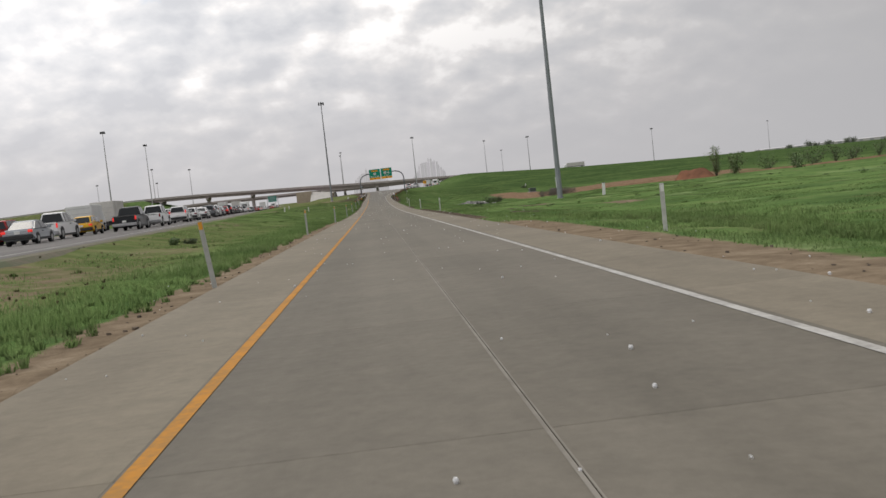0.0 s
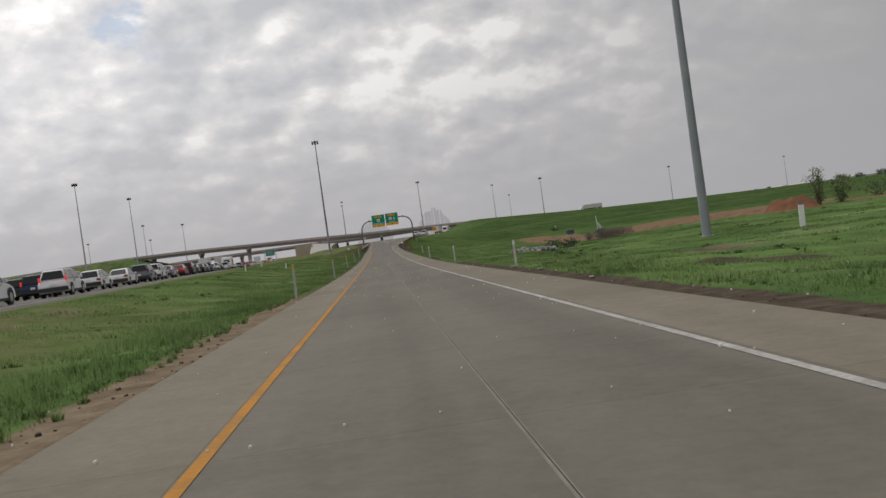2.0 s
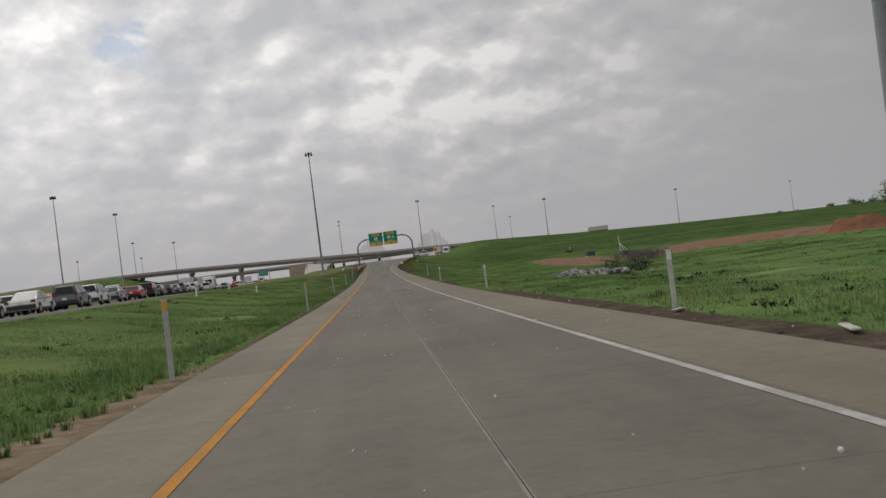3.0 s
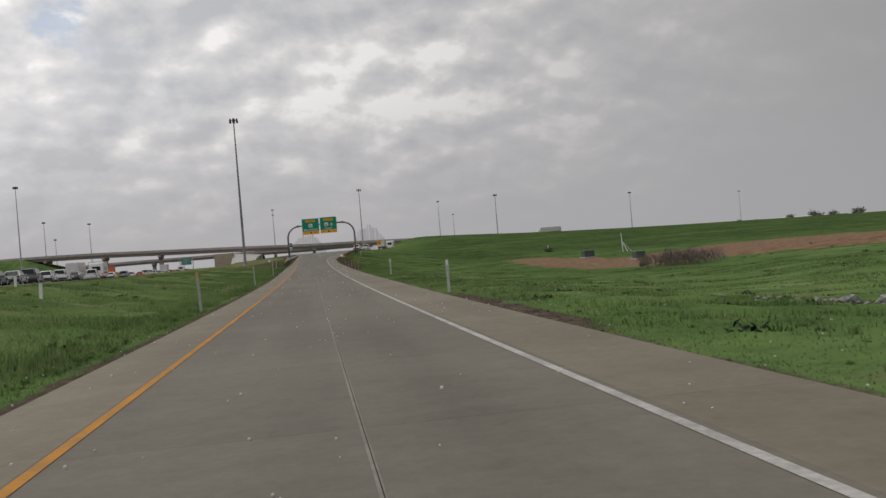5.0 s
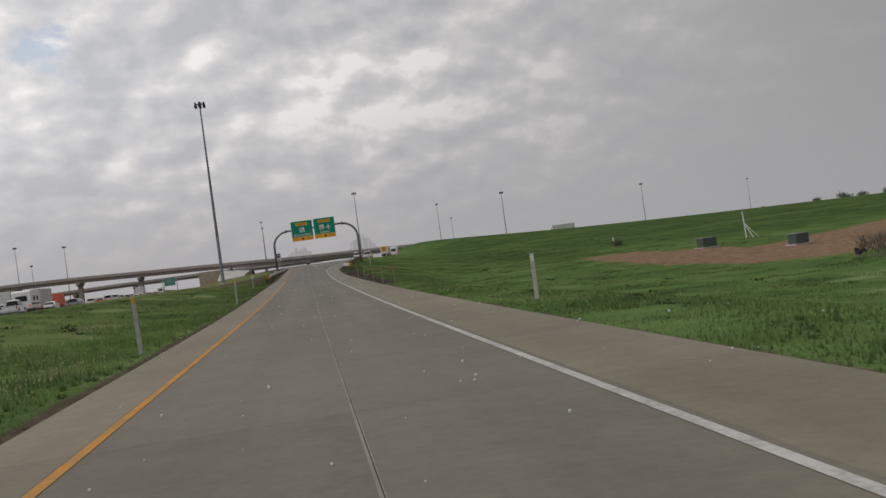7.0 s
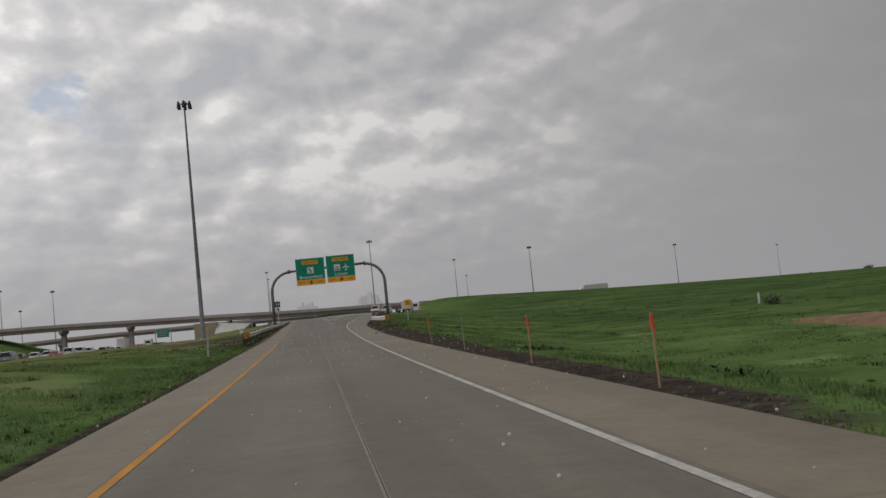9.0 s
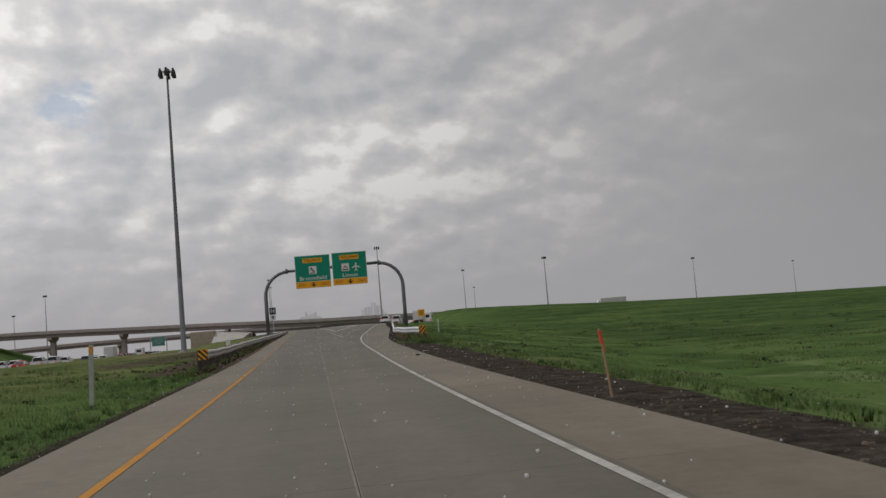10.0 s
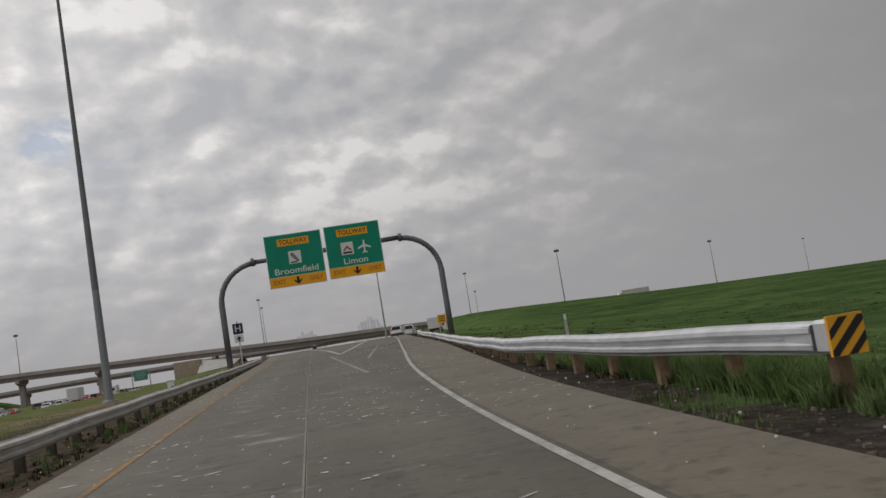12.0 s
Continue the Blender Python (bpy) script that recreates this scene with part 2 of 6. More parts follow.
def pavement_mat(name, light, dark, track=0.0, slush=False, damp=1.0):
    """Worn paving: broad blotches, fine aggregate, and darker wheel tracks along y where track is set."""
    m = mat(name, light, 0.88, rgb2=dark, scale=0.22, bump=0.003, bscale=60, fine=0.5, per_piece=0.05, spec=0.22)
    if track:
        nt = m.node_tree
        b = nt.nodes["Principled BSDF"]
        old = b.inputs["Base Color"].links[0].from_socket
        geo, s = nt.nodes.new("ShaderNodeNewGeometry"), nt.nodes.new("ShaderNodeSeparateXYZ")
        nt.links.new(geo.outputs["Position"], s.inputs[0])
        spk = nt.nodes.new("ShaderNodeTexNoise")
        spk.inputs["Scale"].default_value, spk.inputs["Detail"].default_value, spk.inputs["Roughness"].default_value = 9.0, 8, 0.75
        nt.links.new(geo.outputs["Position"], spk.inputs["Vector"])
        sm = nt.nodes.new("ShaderNodeMapRange")
        sm.inputs["From Min"].default_value, sm.inputs["From Max"].default_value = 0.3, 0.7
        sm.inputs["To Min"].default_value, sm.inputs["To Max"].default_value = 0.88, 1.12
        nt.links.new(spk.outputs["Fac"], sm.inputs["Value"])
        sh = nt.nodes.new("ShaderNodeHueSaturation")
        nt.links.new(sm.outputs[0], sh.inputs["Value"])
        nt.links.new(old, sh.inputs["Color"])
        old = sh.outputs[0]
        wob = nt.nodes.new("ShaderNodeTexNoise")
        wob.inputs["Scale"].default_value = 0.25
        stretch = nt.nodes.new("ShaderNodeMapping")
        stretch.inputs["Scale"].default_value = (4.0, 0.12, 1.0)
        nt.links.new(geo.outputs["Position"], stretch.inputs[0])
        nt.links.new(stretch.outputs[0], wob.inputs["Vector"])
        wob.inputs["Detail"].default_value = 4
        mot, mm, mh = nt.nodes.new("ShaderNodeTexNoise"), nt.nodes.new("ShaderNodeMapRange"), nt.nodes.new("ShaderNodeHueSaturation")
        mot.inputs["Scale"].default_value, mot.inputs["Detail"].default_value, mot.inputs["Roughness"].default_value = 1.7, 6, 0.65
        nt.links.new(geo.outputs["Position"], mot.inputs["Vector"])
        mm.inputs["From Min"].default_value, mm.inputs["From Max"].default_value = 0.32, 0.68
        mm.inputs["To Min"].default_value, mm.inputs["To Max"].default_value = 0.95, 1.05
        nt.links.new(mot.outputs["Fac"], mm.inputs["Value"])
        nt.links.new(mm.outputs[0], mh.inputs["Value"])
        nt.links.new(old, mh.inputs["Color"])
        old = mh.outputs[0]
        mul = nt.nodes.new("ShaderNodeMapRange")
        mul.inputs["From Min"].default_value, mul.inputs["From Max"].default_value = 0.38, 0.66
        mul.inputs["To Min"].default_value, mul.inputs["To Max"].default_value = 1.0, 1.0 - track
        nt.links.new(wob.outputs["Fac"], mul.inputs["Value"])
        hsv = nt.nodes.new("ShaderNodeHueSaturation")
        nt.links.new(old, hsv.inputs["Color"])
        nt.links.new(mul.outputs[0], hsv.inputs["Value"])
        col = hsv.outputs[0]
        if slush:
            # pale grit and melting hail, in broken streaks past the start of the guardrails
            st = nt.nodes.new("ShaderNodeMapping")
            st.inputs["Rotation"].default_value = (0, 0, -0.45)
            st.inputs["Scale"].default_value = (0.8, 1.5, 1.0)
            gn = nt.nodes.new("ShaderNodeTexNoise")
            gn.inputs["Scale"].default_value, gn.inputs["Detail"].default_value, gn.inputs["Roughness"].default_value = 1.1, 9, 0.72
            nt.links.new(geo.outputs["Position"], st.inputs[0])
            nt.links.new(st.outputs[0], gn.inputs["Vector"])
            where, cut, both = nt.nodes.new("ShaderNodeMapRange"), nt.nodes.new("ShaderNodeMapRange"), nt.nodes.new("ShaderNodeMath")
            where.inputs["From Min"].default_value, where.inputs["From Max"].default_value = 226, 250
            nt.links.new(s.outputs[1], where.inputs["Value"])
            cut.inputs["From Min"].default_value, cut.inputs["From Max"].default_value = 0.60, 0.70
            nt.links.new(gn.outputs["Fac"], cut.inputs["Value"])
            both.operation = "MULTIPLY"
            g2, c2, hi_ = nt.nodes.new("ShaderNodeTexNoise"), nt.nodes.new("ShaderNodeMapRange"), nt.nodes.new("ShaderNodeMath")
            g2.inputs["Scale"].default_value, g2.inputs["Detail"].default_value, g2.inputs["Roughness"].default_value = 7.5, 7, 0.75
            nt.links.new(st.outputs[0], g2.inputs["Vector"])
            c2.inputs["From Min"].default_value, c2.inputs["From Max"].default_value = 0.61, 0.70
            nt.links.new(g2.outputs["Fac"], c2.inputs["Value"])
            hi_.operation = "MAXIMUM"
            nt.links.new(cut.outputs[0], hi_.inputs[0])
            nt.links.new(c2.outputs[0], hi_.inputs[1])
            nt.links.new(where.outputs[0], both.inputs[0])
            nt.links.new(hi_.outputs[0], both.inputs[1])
            mx = nt.nodes.new("ShaderNodeMix")
            mx.data_type = "RGBA"
            mx.inputs["B"].default_value = (0.40, 0.39, 0.38, 1)
            nt.links.new(both.outputs[0], mx.inputs["Factor"])
            nt.links.new(col, mx.inputs["A"])
            col = mx.outputs["Result"]
        # rain and melt have darkened the lane and left it a little glossy from half way on
        wet, gloss, dk = nt.nodes.new("ShaderNodeMapRange"), nt.nodes.new("ShaderNodeMapRange"), nt.nodes.new("ShaderNodeHueSaturation")
        pool = nt.nodes.new("ShaderNodeMath")
        pool.operation = "MULTIPLY_ADD"
        pool.inputs[1].default_value = 60.0
        nt.links.new(wob.outputs["Fac"], pool.inputs[0])
        nt.links.new(s.outputs[1], pool.inputs[2])
        for n, lo, hi in ((wet, 1.0, damp), (gloss, 0.88, 0.68)):
            n.inputs["From Min"].default_value, n.inputs["From Max"].default_value = 185, 270
            n.inputs["To Min"].default_value, n.inputs["To Max"].default_value = lo, hi
            nt.links.new(pool.outputs[0], n.inputs["Value"])
        nt.links.new(wet.outputs[0], dk.inputs["Value"])
        nt.links.new(col, dk.inputs["Color"])
        col = dk.outputs[0]
        for scale, lo, hi, most in ((4.2, 0.55, 0.66, 0.50), (0.55, 0.52, 0.68, 0.32)):
            spot, take, much, stain, here = (nt.nodes.new(k) for k in ("ShaderNodeTexNoise", "ShaderNodeMapRange", "ShaderNodeMath", "ShaderNodeMix", "ShaderNodeMapRange"))
            spot.inputs["Scale"].default_value, spot.inputs["Detail"].default_value, spot.inputs["Roughness"].default_value = scale, 5, 0.6
            nt.links.new(geo.outputs["Position"], spot.inputs["Vector"])
            take.inputs["From Min"].default_value, take.inputs["From Max"].default_value, take.inputs["To Max"].default_value = lo, hi, most
            nt.links.new(spot.outputs["Fac"], take.inputs["Value"])
            here.inputs["From Min"].default_value, here.inputs["From Max"].default_value, here.inputs["To Min"].default_value = 205, 240, 0.15
            nt.links.new(s.outputs[1], here.inputs["Value"])
            much.operation = "MULTIPLY"
            nt.links.new(take.outputs[0], much.inputs[0])
            nt.links.new(here.outputs[0], much.inputs[1])
            stain.data_type = "RGBA"
            stain.inputs["B"].default_value = (0.050, 0.044, 0.034, 1)
            nt.links.new(much.outputs[0], stain.inputs["Factor"])
            nt.links.new(col, stain.inputs["A"])
            col = stain.outputs["Result"]
        nt.links.new(gloss.outputs[0], b.inputs["Roughness"])
        nt.links.new(col, b.inputs["Base Color"])
    return m


PAVE = pavement_mat("ramp_concrete", (0.172, 0.156, 0.127), (0.150, 0.137, 0.112), 0.18, slush=True, damp=0.76)
SHOULDER = pavement_mat("shoulder_concrete", (0.214, 0.188, 0.143), (0.183, 0.160, 0.122), 0.12, damp=0.82)
ASPHALT = pavement_mat("highway_paving", (0.17, 0.16, 0.155), (0.13, 0.125, 0.12), 0.15)


# ---- plan ----
def curve_of(ys, vs):
    """A smooth curve through a few stations along the ramp."""
    ys, vs = np.array(ys, float), np.array(vs, float)
    slope = np.gradient(vs, ys)

    def f(y):
        y = np.clip(y, ys[0], ys[-1])
        i = np.clip(np.searchsorted(ys, y) - 1, 0, len(ys) - 2)
        h = ys[i + 1] - ys[i]
        t = (y - ys[i]) / h
        return ((1 + 2 * t) * (1 - t) ** 2 * vs[i] + t * (1 - t) ** 2 * h * slope[i]
                + t * t * (3 - 2 * t) * vs[i + 1] + t * t * (t - 1) * h * slope[i + 1])

    return f


STATION = [-60, -20, 20, 60, 100, 140, 180, 220, 260, 300, 340, 380, 440]
road_z = curve_of(STATION, [0.5, 0.21, -0.11, -0.44, -0.72, -0.79, -0.64, -0.16, 0.77, 1.70, 2.28, 2.3, 2.0])
yellow_x = curve_of([-60, 20, 60, 100, 180, 260, 300, 340, 380, 440], [-1.33, -1.30, -1.42, -1.57, -1.62, -1.63, -1.6, -3.2, -8, -22])
white_x = curve_of([-60, 20, 60, 100, 180, 230, 246, 254, 272, 300, 340, 380, 440], [2.87, 2.89, 2.77, 2.63, 2.56, 2.57, 2.76, 3.13, 4.56, 6.94, 10.3, 15.8, 28])
edge_l = curve_of([-60, 20, 60, 100, 160, 200, 215, 235, 260, 300, 340, 380, 440], [-2.93, -2.93, -2.9, -2.75, -2.68, -2.88, -2.88, -2.55, -2.42, -2.4, -4.4, -10, -24])
edge_r = curve_of([-60, 20, 60, 100, 140, 200, 230, 246, 257, 269, 300, 340, 380, 440], [4.32, 4.32, 4.28, 4.08, 4.15, 4.05, 3.92, 4.2, 5.05, 6.1, 8.1, 11.6, 17, 30])
joint_x = curve_of([-60, 20, 100, 180, 260, 300, 340], [0.75, 0.75, 0.62, 0.6, 0.62, 0.7, 0.8])
median_z = curve_of([-60, 60, 130, 180, 230, 300, 380, 460, 900], [0.5, 0.52, 0.50, 0.42, 0.34, 0.56, 0.68, 0.70, 1.6])
highway_z = curve_of([-60, 60, 130, 180, 230, 290, 340, 400, 460, 600, 900], [0.5, 0.52, 0.52, 0.50, 0.32, 0.0, -0.2, -0.3, -0.3, -0.2, 0.4])
cross_z = curve_of([-900, -400, -230, -140, -105, -70, -40, 0, 35, 64, 100, 157, 235, 400, 900],
                   [4, 7, 11.2, 13.3, 12.8, 11.6, 10.6, 9.0, 8.2, 7.2, 5.4, 3.6, 2.2, 0.9, 0.8])
CROSS_Y = 590.0
verge_drop_r = curve_of([-60, 0, 200, 225, 243, 253, 270, 300, 335, 352, 440], [0, 0, 0, 0, 0.06, 0.12, 0.24, 0.3, 0.3, 0.25, 0])
verge_drop_l = curve_of([-60, 0, 200, 225, 245, 275, 300, 320, 340, 440], [0, 0, 0, 0, 0.1, 0.2, 0.3, 0.3, 0.1, 0])


highway_x = curve_of([-60, 0, 60, 100, 140, 180, 230, 271, 326, 400, 500, 590, 760, 900], [-18.4, -19.5, -22.0, -24.5, -27.7, -31.5, -37.2, -41.3, -45.5, -50.5, -57.5, -64.0, -77, -88])


def smooth(a, b, v):
    t = np.clip((v - a) / (b - a), 0, 1)
    return t * t * (3 - 2 * t)


def ground_z(x, y):
    """The height of the open ground."""
    x, y = np.asarray(x, float), np.asarray(y, float)
    zr, zh, zm = road_z(y), highway_z(y), median_z(y)
    dl, dr = edge_l(y) - x, x - edge_r(y)
    far = smooth(420, 560, y)
    # right of the ramp: verge, ditch, then the long rise to the crossing road's embankment
    field = -0.98 - 1.35 * smooth(80, 195, y) * (1 - 0.5 * smooth(200, 245, y)) + 0.35 * smooth(75, 120, x)
    rise = smooth(225, 575, y)
    right = field * (1 - rise) + cross_z(x) * rise
    right = np.where(y > CROSS_Y + 6, right - (y - CROSS_Y - 6) / 6.0, right)
    right = np.maximum(right, np.where(y > CROSS_Y, 1.0, -9.0))
    ditch = (0.45 * smooth(95, 150, y) + 0.4 * smooth(120, 190, y)) * (1 - smooth(192, 224, y))
    right = right - ditch * np.exp(-(((x - 14 - 0.247 * (y - 113) + 3.0 * smooth(140, 185, y)) / (6.5 + 8.0 * smooth(140, 185, y))) ** 2))
    s = smooth(0.4, 10 + 14 * smooth(200, 300, y), dr)
    right = (zr - 0.04 - verge_drop_r(y) * smooth(0.05, 0.8, dr)) * (1 - s) + right * s
    # left of the ramp: grass up to the highway, then level land and the embankment of the crossing road
    s = smooth(0.4, 10, dl)
    swale = -0.25 * np.exp(-(((dl - 6) / 3.0) ** 2)) * (1 - smooth(130, 190, y))
    left = (zr - 0.04 - verge_drop_l(y) * smooth(0.05, 0.8, dl)) * (1 - s) + (zm - 0.05) * s + swale
    bank = cross_z(x) - 0.9 - np.maximum(0, np.abs(y - CROSS_Y) - 9) / 3.0
    left = np.where(x < -140, np.maximum(left, bank), left)
    left = np.where((x > -47) & (x < 0) & (y > 480), np.maximum(left, np.minimum(bank, 6.0) * smooth(-34, -22, x) * far), left)
    h = np.where(dr > 0, right, np.where(dl > 0, left, zr - 0.45))
    # the highway's bed
    hd = np.abs(x - highway_x(y))
    bed = smooth(11.5, 8.8, hd)
    h = np.where((dl > 8) & (y < 900), h * (1 - bed) + (zh - 0.08) * bed, h)
    return h


def dryness(x, y):
    """How far the grass has yellowed, 0 to 1."""
    dl = edge_l(y) - x
    return np.clip(smooth(2.0, 4.5, dl) * (1 - smooth(15, 22, dl) * (1 - smooth(200, 240, y))) * (0.40 * (1 - smooth(58, 90, y)) + 0.42 * smooth(205, 230, y) + 0.20)
                   + 0.45 * smooth(1.2, 2.0, x - edge_r(y)) * (1 - smooth(2.6, 4.2, x - edge_r(y))) * smooth(200, 225, y) * (1 - smooth(262, 275, y)), 0, 1)


def bareness(x, y):
    """How far the grass gives way to soil, 0 to 1."""
    dl, dr = edge_l(y) - x, x - edge_r(y)
    dl, dr = np.where(dl < 0, 99.0, dl), np.where(dr < 0, 99.0, dr)
    b = np.zeros_like(x)
    b = np.maximum(b, (1.0 - smooth(0.1, 0.8, dl)) * 0.75)
    b = np.maximum(b, (1.0 - smooth(0.45, 1.35, dl)) * (1 - smooth(66, 80, y)))
    b = np.maximum(b, (1.0 - smooth(0.05, 0.45, dr)) * 0.7)
    b = np.maximum(b, (1.0 - smooth(0.8, 2.0, dr)) * (1 - smooth(26, 40, y)))
    b = np.maximum(b, (1.0 - smooth(0.3, 1.3, dr)) * smooth(34, 42, y) * (1 - smooth(90, 97, y)))
    b = np.maximum(b, (1.0 - smooth(0.2, 1.2, dr)) * smooth(106, 111, y) * (1 - smooth(121, 128, y)) * 0.85)
    b = np.maximum(b, (1.0 - smooth(0.5 + 0.5 * smooth(198, 215, y), 1.7 + 0.9 * smooth(198, 215, y), dr)) * smooth(176, 190, y) * (1 - smooth(236, 246, y)))
    b = np.maximum(b, (1.0 - smooth(0.8, 1.5, dr)) * smooth(236, 246, y))
    b = np.maximum(b, (1.0 - smooth(1.8, 4.2, dl)) * smooth(220, 234, y))
    b = np.maximum(b, 0.52 * smooth(2, 5, dl) * (1 - smooth(12, 16, dl)) * (1 - smooth(22, 44, y)))

    def patch(cx, cy, rx, ry, turn=0.0):
        c, s = math.cos(turn), math.sin(turn)
        u, v = (x - cx) * c + (y - cy) * s, -(x - cx) * s + (y - cy) * c
        return 1 - smooth(0.75, 1.1, np.sqrt((u / rx) ** 2 + (v / ry) ** 2))

    # the stripped bank beyond the ditch: its outline, with a soft edge
    ring = ((29, 232), (27, 220), (28.5, 207), (33, 197), (39, 194.5), (45, 191), (52, 185), (59, 177), (68, 184), (80, 200), (90, 216), (78, 226), (62, 226), (50, 219), (40, 213), (36, 219), (33, 230))
    inside, away = np.zeros(x.shape, bool), np.full(x.shape, 1e6)
    for (ax, ay), (bx, by) in zip(ring, ring[1:] + ring[:1]):
        t = np.clip(((x - ax) * (bx - ax) + (y - ay) * (by - ay)) / ((bx - ax) ** 2 + (by - ay) ** 2), 0, 1)
        away = np.minimum(away, np.hypot(x - ax - t * (bx - ax), y - ay - t * (by - ay)))
        inside ^= ((ay > y) != (by > y)) & (x < (bx - ax) * (y - ay) / (by - ay + 1e-9) + ax)
    b = np.maximum(b, smooth(-1.4, 1.4, np.where(inside, away, -away)))
    for p in ((13, 72, 2.2, 2.4, 0.1), (16.5, 59, 2.0, 2.2, 0.0), (9.6, 60.5, 1.7, 2.4, 0.2), (8.2, 48, 1.2, 2.6, 0.0), (58.5, 166.5, 6.5, 7.5, 0.3)):
        b = np.maximum(b, patch(*p))
    for cx, cy, rx, ry in ((-8, 262, 3.5, 30), (-13, 290, 4, 22), (-15, 43, 3.2, 9), (-13.5, 24, 3, 5), (-8, 36, 2.0, 5), (-14, 120, 2.5, 9), (-11, 66, 1.6, 7)):
        b = np.maximum(b, (0.46 if cy < 100 else 0.62) * patch(cx, cy, rx, ry))
    return np.clip(b, 0, 1)


# ---- building helpers ----
def part(name, bm, material, parent=None, label="", smooth_shade=False):
    me = bpy.data.meshes.new(name)
    bmesh.ops.recalc_face_normals(bm, faces=bm.faces[:])
    bm.to_mesh(me)
    bm.free()
    me.materials.append(material)
    if smooth_shade:
        for p in me.polygons:
            p.use_smooth = True
    ob = new(name, me)
    if parent:
        ob.parent = parent
    if label:
        tagged(ob, label)
    return ob


def soft_blades(ob, seed):
    """Lets thin blades take the light as a soft turf does."""
    me = ob.data
    k = len(me.loops)
    up_ = np.tile((0.0, 0.0, 1.0), (k, 1)) + 0.25 * np.random.default_rng(seed).standard_normal((k, 3))
    me.normals_split_custom_set((up_ / np.linalg.norm(up_, axis=1, keepdims=True)).tolist())
    return ob


def raw(name, verts, faces, material, parent=None, label=""):
    me = bpy.data.meshes.new(name)
    me.from_pydata([tuple(v) for v in verts], [], [tuple(f) for f in faces])
    me.materials.append(material)
    ob = new(name, me)
    if parent:
        ob.parent = parent
    if label:
        tagged(ob, label)
    return ob


def thing(name, m, label, category, group="", kind=""):
    ob = new(name)
    ob.empty_display_size = 0.3
    ob.matrix_basis = m
    return tagged(ob, label, category, group, kind)


def box(bm, x0, y0, z0, x1, y1, z1, bevel=0.0):
    vs = [bm.verts.new(p) for p in ((x0, y0, z0), (x1, y0, z0), (x1, y1, z0), (x0, y1, z0), (x0, y0, z1), (x1, y0, z1), (x1, y1, z1), (x0, y1, z1))]
    fs = [bm.faces.new([vs[i] for i in q]) for q in ((3, 2, 1, 0), (4, 5, 6, 7), (0, 1, 5, 4), (1, 2, 6, 5), (2, 3, 7, 6), (3, 0, 4, 7))]
    if bevel:
        bmesh.ops.bevel(bm, geom=list({e for f in fs for e in f.edges}), offset=bevel, segments=1, affect="EDGES")
    return bm


def boxed(*a, **k):
    return box(bmesh.new(), *a, **k)


def tube(bm, path, radii, sides=10, caps=True):
    """A round tube along points, with a radius at each."""
    path = [Vector(p) for p in path]
    rings = []
    side = None
    for i, p in enumerate(path):
        d = (path[min(i + 1, len(path) - 1)] - path[max(i - 1, 0)]).normalized()
        if side is None:
            side = d.cross(Vector((0, 1, 0.03))).normalized()
        side = (side - d * side.dot(d)).normalized()
        other = d.cross(side)
        rings.append([bm.verts.new(p + radii[i] * (math.cos(a) * side + math.sin(a) * other)) for a in [2 * math.pi * k / sides for k in range(sides)]])
    for a, b in zip(rings, rings[1:]):
        for k in range(sides):
            bm.faces.new((a[k], a[(k + 1) % sides], b[(k + 1) % sides], b[k]))
    if caps:
        bm.faces.new(rings[0][::-1])
        bm.faces.new(rings[-1])
    return bm


def strip(name, ys, left, right, lift, material, parent=None, zf=road_z, skirt=0.0, label=""):
    """A band along the way between two offset curves, with real depth where skirt is set."""
    ys = np.asarray(ys, float)
    L, R, z = left(ys), right(ys), zf(ys) + lift
    n = len(ys)
    v = [(L[i], ys[i], z[i]) for i in range(n)] + [(R[i], ys[i], z[i]) for i in range(n)]
    f = [(i, n + i, n + i + 1, i + 1) for i in range(n - 1)]
    if skirt:
        v += [(L[i], ys[i], z[i] - skirt) for i in range(n)] + [(R[i], ys[i], z[i] - skirt) for i in range(n)]
        f += [(2 * n + i, i, i + 1, 2 * n + i + 1) for i in range(n - 1)] + [(n + i, 3 * n + i, 3 * n + i + 1, n + i + 1) for i in range(n - 1)]
        f += [(0, 2 * n, 3 * n, n), (n - 1, 2 * n - 1, 4 * n - 1, 3 * n - 1)]
    return raw(name, v, f, material, parent, label)


